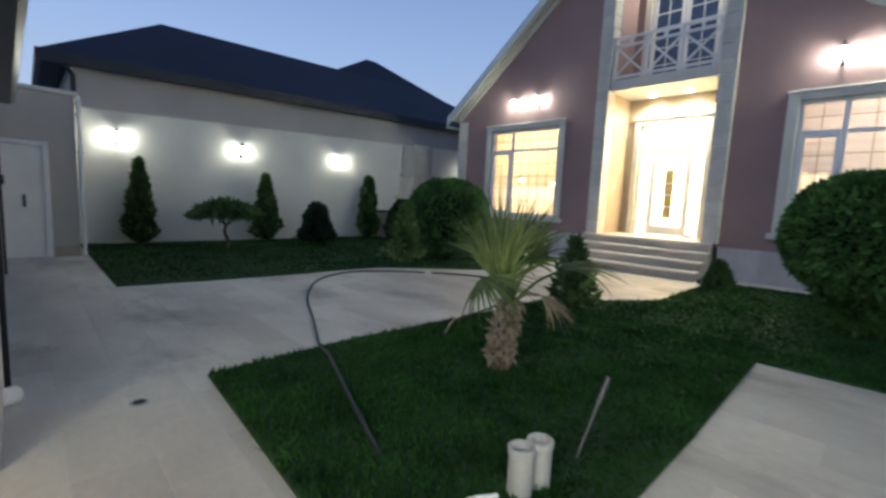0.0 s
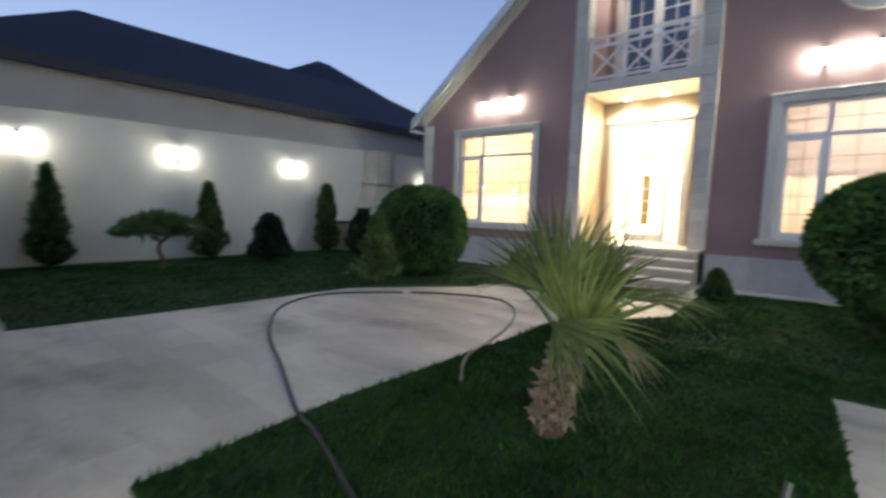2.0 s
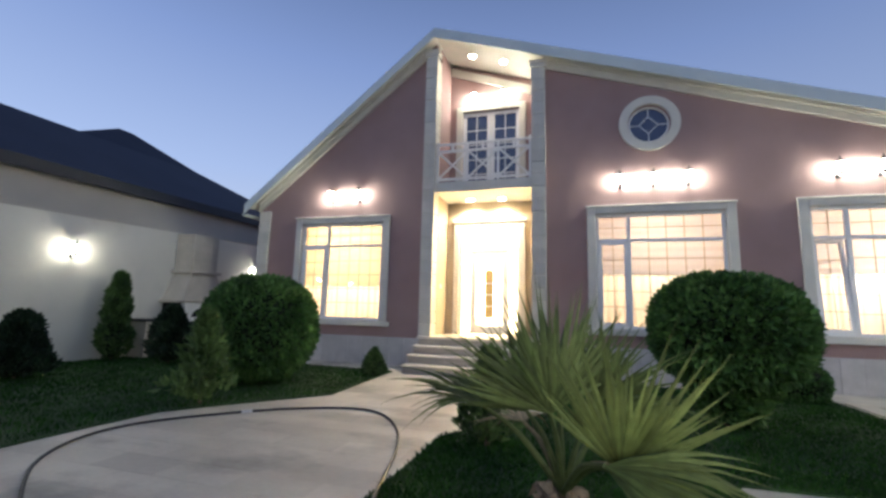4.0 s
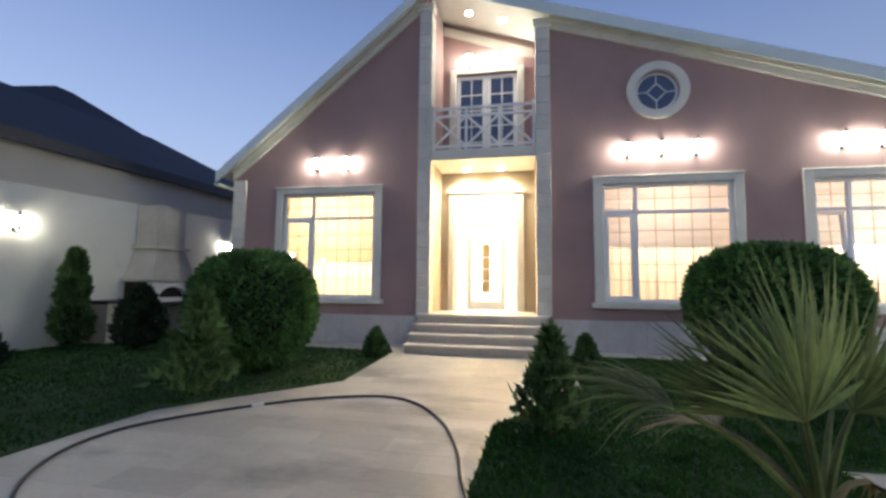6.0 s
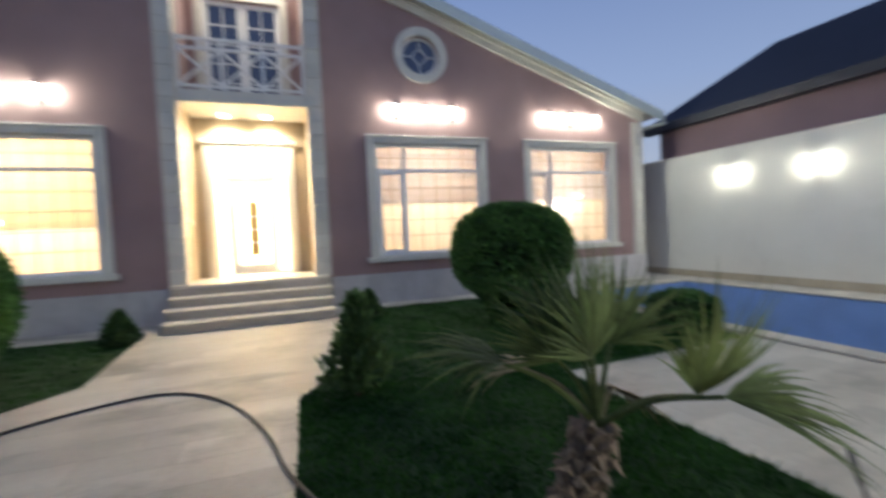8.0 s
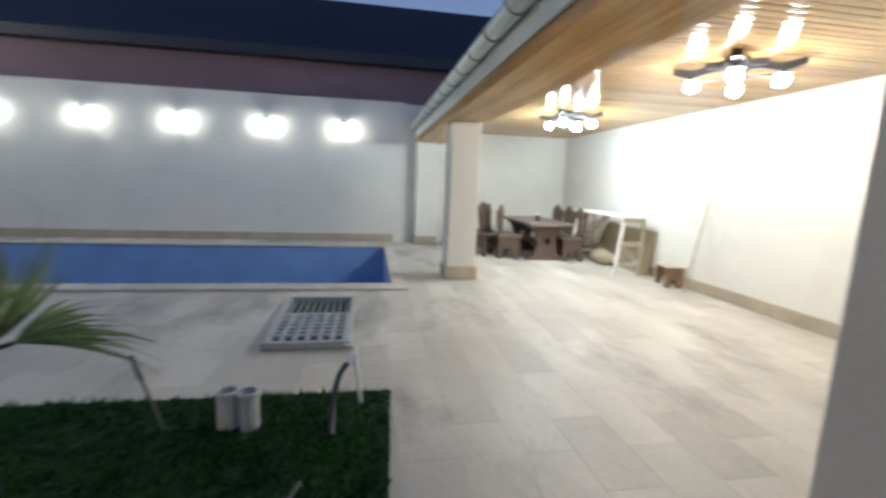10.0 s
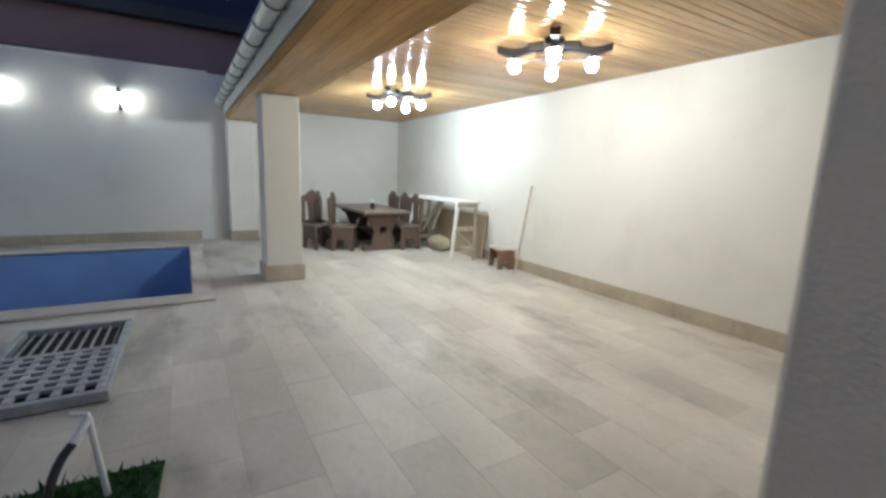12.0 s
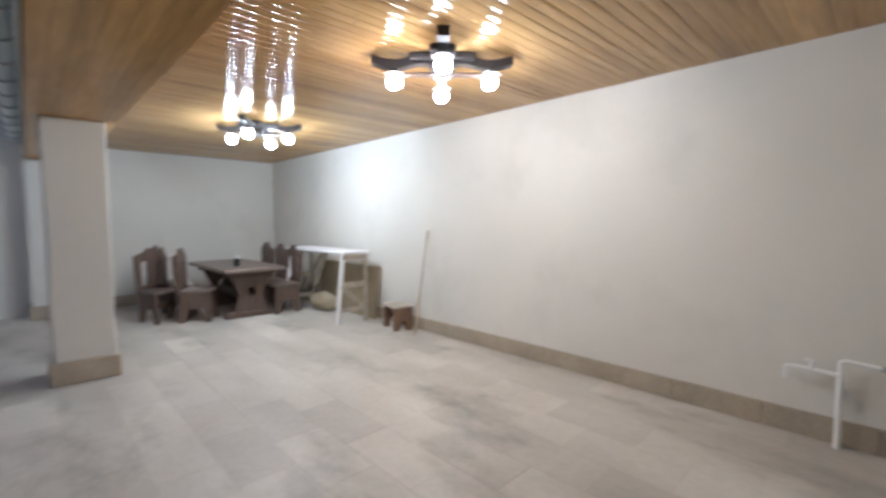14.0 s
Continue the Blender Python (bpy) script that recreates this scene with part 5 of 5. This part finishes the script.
def taper(a, b):
    bm = bmesh.new()
    lo = [bm.verts.new(p) for p in ((a[0], a[1], a[4]), (a[2], a[1], a[4]), (a[2], a[3], a[4]), (a[0], a[3], a[4]))]
    hi = [bm.verts.new(p) for p in ((b[0], b[1], b[4]), (b[2], b[1], b[4]), (b[2], b[3], b[4]), (b[0], b[3], b[4]))]
    for i in range(4):
        bm.faces.new((lo[i], lo[(i + 1) % 4], hi[(i + 1) % 4], hi[i]))
    bm.faces.new(lo[::-1]), bm.faces.new(hi)
    return bm


part("chimney", boxes((10.16, 12.14, 2.2, 11.0, WEST, 3.2), bevel=0.01), BBQ, bq)
part("ledge", boxes((10.05, 12.05, 2.12, 11.1, WEST, 2.2), bevel=0.01), BBQ, bq)
part("hood", taper((9.87, 11.98, 11.25, WEST, 1.42), (10.16, 12.14, 11.0, WEST, 2.12)), BBQ, bq)
part("mantel", boxes((9.8, 11.92, 1.34, 11.32, WEST, 1.42), bevel=0.012), BBQ, bq)
arch = [(9.9, 0.86), (11.2, 0.86), (11.2, 1.34), (9.9, 1.34)]
half = [(10.55 + 0.42 * math.cos(a), 0.96 + 0.26 * math.sin(a)) for a in (math.pi * k / 14 for k in range(15))]
part("arch_front", panel(arch, [half], 11.98, "y", 0.12), WHITE, bq, "white arched fire opening")
# solid block; near-black colour stands for the shade inside the fire opening
part("fire_chamber", boxes((9.92, 12.12, 0.86, 11.18, WEST, 1.33)), DARKHOLE, bq)
part("base", boxes((9.9, 12.0, 0, 10.1, WEST, 0.78), (11.0, 12.0, 0, 11.2, WEST, 0.78), (10.1, 12.5, 0, 11.0, WEST, 0.78)), BBQ, bq)
part("hearth_slab", boxes((9.84, 11.94, 0.78, 11.26, WEST, 0.86), bevel=0.008), EAVEDARK, bq)
part("side_counter", boxes((9.0, 12.12, 0, 9.9, WEST, 0.86), bevel=0.008), BBQ, bq)
part("counter_slab", boxes((8.94, 12.06, 0.86, 9.84, WEST, 0.92), bevel=0.008), EAVEDARK, bq, "dark stone counter top")

# ---- carport things ----
def chandelier(x, y, turn, mats, label):
    c = thing("chandelier", label, "ceiling lamp", "carport chandeliers", place=(x, y, 0), turn=turn)
    part("ceiling_plate", boxes((-0.23, -0.085, CEIL - 0.055, 0.23, 0.085, CEIL - 0.003), (-0.085, -0.23, CEIL - 0.056, 0.085, 0.23, CEIL - 0.004), bevel=0.012), IRON, c)
    part("post", boxes((-0.08, -0.08, CEIL - 0.15, 0.08, 0.08, CEIL - 0.062), bevel=0.01), IRON, c)
    for k in range(4):
        a = math.pi / 2 * k
        o = Vector((math.cos(a), math.sin(a), 0))
        bm = bmesh.new()
        path = smooth_line([o * 0.06 + Vector((0, 0, 2.575)), o * 0.16 + Vector((0, 0, 2.585)), o * 0.30 + Vector((0, 0, 2.555)), o * 0.40 + Vector((0, 0, 2.56)), o * 0.50 + Vector((0, 0, 2.585))], 4)
        t = Vector((-math.sin(a), math.cos(a), 0)) * 0.038
        rings = [[bm.verts.new(p + t + Vector((0, 0, 0.03))), bm.verts.new(p - t + Vector((0, 0, 0.03))), bm.verts.new(p - t - Vector((0, 0, 0.03))), bm.verts.new(p + t - Vector((0, 0, 0.03)))] for p in path]
        for p, q in zip(rings, rings[1:]):
            for i in range(4):
                bm.faces.new((p[i], p[(i + 1) % 4], q[(i + 1) % 4], q[i]))
        bm.faces.new(rings[0][::-1]), bm.faces.new(rings[-1])
        arm = part("arm", bm, IRON, c)
        e = o * 0.34
        part("socket", rod([(e.x, e.y, 2.53), (e.x, e.y, 2.48)], 0.03, 10), IRON, arm)
        # added opaque disc that keeps the bulb's light off the ceiling
        part("bulb_cap", lathe(bmesh.new(), [(0.03, 2.502), (0.074, 2.496), (0.076, 2.488), (0.07, 2.486)], 14, (e.x, e.y, 0)), IRON, arm)
        b = bmesh.new()
        bmesh.ops.create_icosphere(b, subdivisions=2, radius=0.052, matrix=Matrix.Translation((e.x, e.y, 2.435)))
        part("bulb", b, mats[k % len(mats)], arm, smooth=True)
    part("lower_ring", boxes((-0.3, -0.03, 2.475, 0.3, 0.03, 2.50), (-0.03, -0.3, 2.476, 0.03, 0.3, 2.499), bevel=0.008), WOODDARK, c)
    return c


chandelier(-1.94, 0.37, 47, [BULBCOOL, BULBCOOL, BULBWARM, BULBWARM], "dark wooden four-armed chandelier with lit round bulbs")
chandelier(-1.85, -2.74, 47, [BULBFAR], "dark wooden four-armed chandelier with lit cool bulbs")

table = thing("dining_table", "heavy dark wooden trestle dining table", "table", place=(-2.16, -4.72, 0))
part("tabletop", boxes((-0.45, -0.92, 0.69, 0.45, 0.92, 0.75), bevel=0.014), WOODTOP, table)
for s in (-1, 1):
    y = 0.66 * s
    part("foot", boxes((-0.38, y - 0.06, 0, 0.38, y + 0.06, 0.09), bevel=0.012), WOODDARK, table)
    bm = panel([(-0.24, 0.09), (0.24, 0.09), (0.17, 0.35), (0.3, 0.62), (-0.3, 0.62), (-0.17, 0.35)], [ring(0, 0.38, 0.07, 16)], y - 0.035, "y", 0.07)
    part("leg_panel", bm, WOODDARK, table)
    part("bearer", boxes((-0.36, y - 0.05, 0.62, 0.36, y + 0.05, 0.69), bevel=0.01), WOODDARK, table)
    part("brace", rod([(0, y - 0.05 * s, 0.30), (0, y - 0.32 * s, 0.66)], 0.03, 6), WOODDARK, table)
part("stretcher", boxes((-0.05, -0.62, 0.24, 0.05, 0.62, 0.34), bevel=0.012), WOODDARK, table)

chair0 = thing("dining_chair", "dark carved wooden dining chair with high arched back", "chair", "chairs round the table")
part("seat", boxes((-0.22, -0.22, 0.42, 0.22, 0.22, 0.46), bevel=0.014), WOODTOP, chair0)
back = [(-0.21, 0.46), (0.21, 0.46), (0.22, 0.9), (0.17, 0.98), (0.10, 0.99), (0.06, 1.05), (-0.06, 1.05), (-0.10, 0.99), (-0.17, 0.98), (-0.22, 0.9)]
part("backrest", panel(back, [rect(-0.15, 0.52, -0.07, 0.86), rect(0.07, 0.52, 0.15, 0.86)], -0.235, "y", 0.035), WOODDARK, chair0)
for x in (-1, 1):
    part("side_panel", panel([(-0.21, 0), (-0.14, 0), (-0.08, 0.2), (0.08, 0.2), (0.14, 0), (0.21, 0), (0.19, 0.42), (-0.19, 0.42)], [], 0, "x", 0.035), WOODDARK, chair0).location = (0.19 * x - 0.0175, 0, 0)
    part("back_post", rod([(0.205 * x, -0.2, 0.4), (0.21 * x, -0.24, 0.7), (0.21 * x, -0.25, 0.95)], 0.022, 6), WOODDARK, chair0)
part("stretcher", boxes((-0.17, -0.02, 0.2, 0.17, 0.02, 0.27), bevel=0.006), WOODDARK, chair0)
seats = [(-1.12, -4.62, 20), (-1.52, -4.34, 62), (-1.42, -4.95, 88), (-1.44, -5.5, 92), (-2.66, -4.10, -88), (-2.68, -4.66, -92), (-2.66, -5.2, -90)]
for i, (x, y, a) in enumerate(seats):
    c = chair0 if i == 0 else copy_thing(chair0, pose(x, y, 0, 0, 0, a))
    c.matrix_basis = pose(x, y, 0, 0, 0, a)

jar = thing("jar", "dark jar with white lid on the table", "jar", place=(-2.05, -4.3, 0.75))
part("glass", lathe(bmesh.new(), [(0.036, 0), (0.04, 0.02), (0.04, 0.1), (0.03, 0.12)], 14), DARKHOLE, jar)
part("lid", lathe(bmesh.new(), [(0.034, 0.12), (0.036, 0.125), (0.036, 0.16), (0.03, 0.165)], 14), WHITE, jar)
cl = thing("folded_cloth", "white folded cloth on a chair seat", "cloth", place=(-1.42, -4.95, 0.46))
part("fold", boxes((-0.14, -0.12, 0.0, 0.14, 0.12, 0.03), (-0.12, -0.11, 0.03, 0.13, 0.1, 0.055), bevel=0.012), WHITE, cl)

tr = thing("work_trestle", "paint-spotted wooden work trestle with plank top", "trestle")
part("plank", boxes((-3.42, -4.42, 0.975, -2.98, -2.62, 1.015), bevel=0.006), WHITE, tr, "pale worn plank top")
for y in (-2.70, -4.34):
    for x, f in ((-3.02, 0.10), (-3.38, 0.0)):
        part("leg", rod([(x + f, y, 0.0), (x, y, 0.975)], 0.034, 4), WHITE if f else WOODPALE, tr)
    part("cross_rail", boxes((-3.38, y - 0.02, 0.50, -2.96, y + 0.02, 0.58), bevel=0.005), WOODPALE, tr)
    part("cross_rail", boxes((-3.38, y - 0.021, 0.16, -2.94, y + 0.021, 0.22), bevel=0.005), WOODPALE, tr)
    part("head_rail", boxes((-3.4, y - 0.03, 0.9, -3.0, y + 0.03, 0.974), bevel=0.005), WOODPALE, tr)
part("brace", rod([(-3.36, -2.74, 0.2), (-2.98, -2.66, 0.52)], 0.026, 4), WOODPALE, tr)
part("brace", rod([(-3.2, -4.3, 0.3), (-3.2, -3.6, 0.96)], 0.03, 4), WOODPALE, tr)
part("brace", rod([(-3.2, -3.5, 0.96), (-3.25, -3.95, 0.4)], 0.03, 4), WOODPALE, tr)

tr.matrix_basis = pose(0.11, 0.06, 0)

bd2 = thing("board", "brown board leaning on the wall behind the trestle", "board")
bm = bmesh.new()
box(bm, -0.012, -0.85, 0, 0.012, 0.85, 0.77, bevel=0.003)
part("sheet", bm, CARD, bd2)
bd2.matrix_basis = pose(-3.38, -3.4, 0, 0, -7, 0)
sheet = thing("board", "white board leaning against the trestle", "board")
part("sheet", boxes((-0.01, -0.28, 0, 0.01, 0.28, 0.8), bevel=0.003), WHITE, sheet)
sheet.matrix_basis = pose(-2.95, -4.9, 0, 0, -18, 14)
bag = thing("sack", "greyish plaster sack under the trestle", "sack", place=(-3.22, -3.75, 0))
bm = bmesh.new()
bmesh.ops.create_icosphere(bm, subdivisions=3, radius=1.0)
for v in bm.verts:
    q = 1 + 0.18 * noise.noise(v.co * 2.2)
    v.co = Vector((v.co.x * 0.17 * q, v.co.y * 0.36 * q, max(0.002, 0.12 + v.co.z * 0.16 * q)))
part("bag", bm, CARD, bag, smooth=True)

st = thing("stool", "low red-brown wooden stool with pale top", "stool", place=(-3.31, -1.93, 0), turn=-12)
part("top", boxes((-0.15, -0.2, 0.30, 0.15, 0.2, 0.325), bevel=0.006), WOODPALE, st)
for y in (-0.16, 0.16):
    part("leg_board", panel([(-0.13, 0), (-0.05, 0), (-0.04, 0.12), (0.04, 0.12), (0.05, 0), (0.13, 0), (0.13, 0.30), (-0.13, 0.30)], [], y - 0.012, "y", 0.024), WOODRED, st)
part("rail", boxes((-0.012, -0.148, 0.2, 0.012, 0.148, 0.28)), WOODRED, st)
wand = thing("stick", "thin pale wooden stick leaning on the wall", "stick")
part("rod", rod([(-3.22, -1.47, 0.0), (-3.47, -1.49, 1.32)], 0.017, 6), WOODPALE, wand)

pw = thing("water_pipes", "exposed white water pipes with taps on the wall", "pipework")
px = BACK + 0.075
part("riser", rod([(px, 2.540, -0.03), (px, 2.540, 0.42), (px, 2.540, 0.46)], 0.018, 8), WHITE, pw)
part("branch", rod([(px, 2.540, 0.44), (px, 2.400, 0.45), (px, 2.280, 0.45), (px, 2.265, 0.44), (px, 2.265, 0.36)], 0.014, 8), WHITE, pw)
part("tap", rod([(px, 2.400, 0.45), (px, 2.400, 0.50), (px, 2.360, 0.505)], 0.016, 8), WHITE, pw)
part("branch", rod([(px, 2.540, 0.46), (px, 2.540, 0.53), (px, 2.560, 0.54), (px, 2.720, 0.53)], 0.014, 8), WHITE, pw)
part("valve", rod([(px, 2.720, 0.53), (px, 2.830, 0.52)], 0.02, 8), STEEL, pw)
part("clip", boxes((BACK, 2.520, 0.3, px, 2.560, 0.33)), STEEL, pw)
pw.matrix_basis = pose(0, -0.07, 0.03)
sack = thing("bag", "dark blue bag hanging by the pipes", "bag", place=(BACK + 0.1, 2.90, 0.42))
bm = bmesh.new()
bmesh.ops.create_icosphere(bm, subdivisions=3, radius=1.0)
for v in bm.verts:
    q = 1 + 0.15 * noise.noise(v.co * 2.5 + Vector((4, 0, 0)))
    v.co = Vector((v.co.x * 0.09 * q, v.co.y * 0.13 * q, 0.1 + v.co.z * 0.14 * q))
part("body", bm, BLUECLOTH, sack, smooth=True)
part("strap", rod([(-0.09, 0, 0.3), (0, 0, 0.2)], 0.01, 6), BLUECLOTH, sack)

# ---- paving ----
paving = thing("paving", "beige travertine paving of oblong slabs", "paving", kind="structure")
TX, TY, GAP = 0.33, 0.66, 0.002


def slab_box(x, y, w, d):
    return [(x - w, y - d, GROUND_Z), (x + w, y - d, GROUND_Z), (x + w, y + d, GROUND_Z), (x - w, y + d, GROUND_Z),
            (x - w + 0.0008, y - d + 0.0008, 0), (x + w - 0.0008, y - d + 0.0008, 0), (x + w - 0.0008, y + d - 0.0008, 0), (x - w + 0.0008, y + d - 0.0008, 0)]


QUADS = [(4, 5, 6, 7), (0, 1, 5, 4), (1, 2, 6, 5), (2, 3, 7, 6), (3, 0, 4, 7)]
W, D = TX / 2 - GAP / 2, TY / 2 - GAP / 2
one = bpy.data.meshes.new("slab")
one.from_pydata(slab_box(0, 0, W, D), [], QUADS)
one.materials.append(TILE)
near_v, near_f, count = [], [], 0
cells = []
for i in range(int((13.0 - BACK) / TX) + 1):
    for j in range(-1, int((WEST - EAST) / TY) + 2):
        cells.append((BACK + TX * (i + 0.5), EAST + TY * (j + 0.5) + (0.5 * TY if i % 2 else 0)))
cx, cy = np.array([c[0] for c in cells]), np.array([c[1] for c in cells])
deep_e = np.ones(len(cx), bool)
deep_w = np.ones(len(cx), bool)
for dx in (-W, W):
    for dy in (-D, D):
        deep_e &= inside(LAWN_E, cx + dx, cy + dy)
        deep_w &= inside(LAWN_W, cx + dx, cy + dy)
skip = deep_e | deep_w
skip |= (cx > PX0 - 0.1) & (cx < PX1 + 0.1) & (cy > PY0 - 0.2) & (cy < PY1 + 0.2)
skip |= (cx > FX + 0.3) & (cy < HL) & (cy > HR)
skip |= (cx < -0.3) & (cy > 3.6) | (cy < EAST - 0.2) | (cy > WEST + 0.2)
over_pool = (cx + W > PX0 - 0.09) & (cx - W < PX1 + 0.09) & (cy + D > PY0 - 0.09) & (cy - D < PY1 + 0.09)
for k in np.nonzero(~skip)[0]:
    x, y = float(cx[k]), float(cy[k])
    x0, x1, y0, y1 = x - W, x + W, y - D, y + D
    if over_pool[k]:
        if y > PY1:
            y0 = max(y0, PY1 + 0.05)
        elif y < PY0:
            y1 = min(y1, PY0 - 0.05)
        elif x < PX0:
            x1 = min(x1, PX0 - 0.05)
        elif x > PX1:
            x0 = max(x0, PX1 + 0.05)
    whole = x1 - x0 > 1.99 * W and y1 - y0 > 1.99 * D
    close = (-3.6 < x < 2.9 and -2.2 < y < 5.6) or (2.9 < x < 6.0 and 3.5 < y < 6.4)
    if close and whole and count < 300:
        ob = new("slab", one)
        ob.location = (x, y, 0)
        ob.parent = paving
        count += 1
    elif x1 - x0 > 0.03 and y1 - y0 > 0.03:
        n0 = len(near_v)
        near_v += slab_box((x0 + x1) / 2, (y0 + y1) / 2, (x1 - x0) / 2, (y1 - y0) / 2)
        near_f += [tuple(q + n0 for q in f) for f in QUADS]
rest = raw("far_slabs", near_v, near_f, TILEFAR, paving)
rest["kind"] = "stuff"
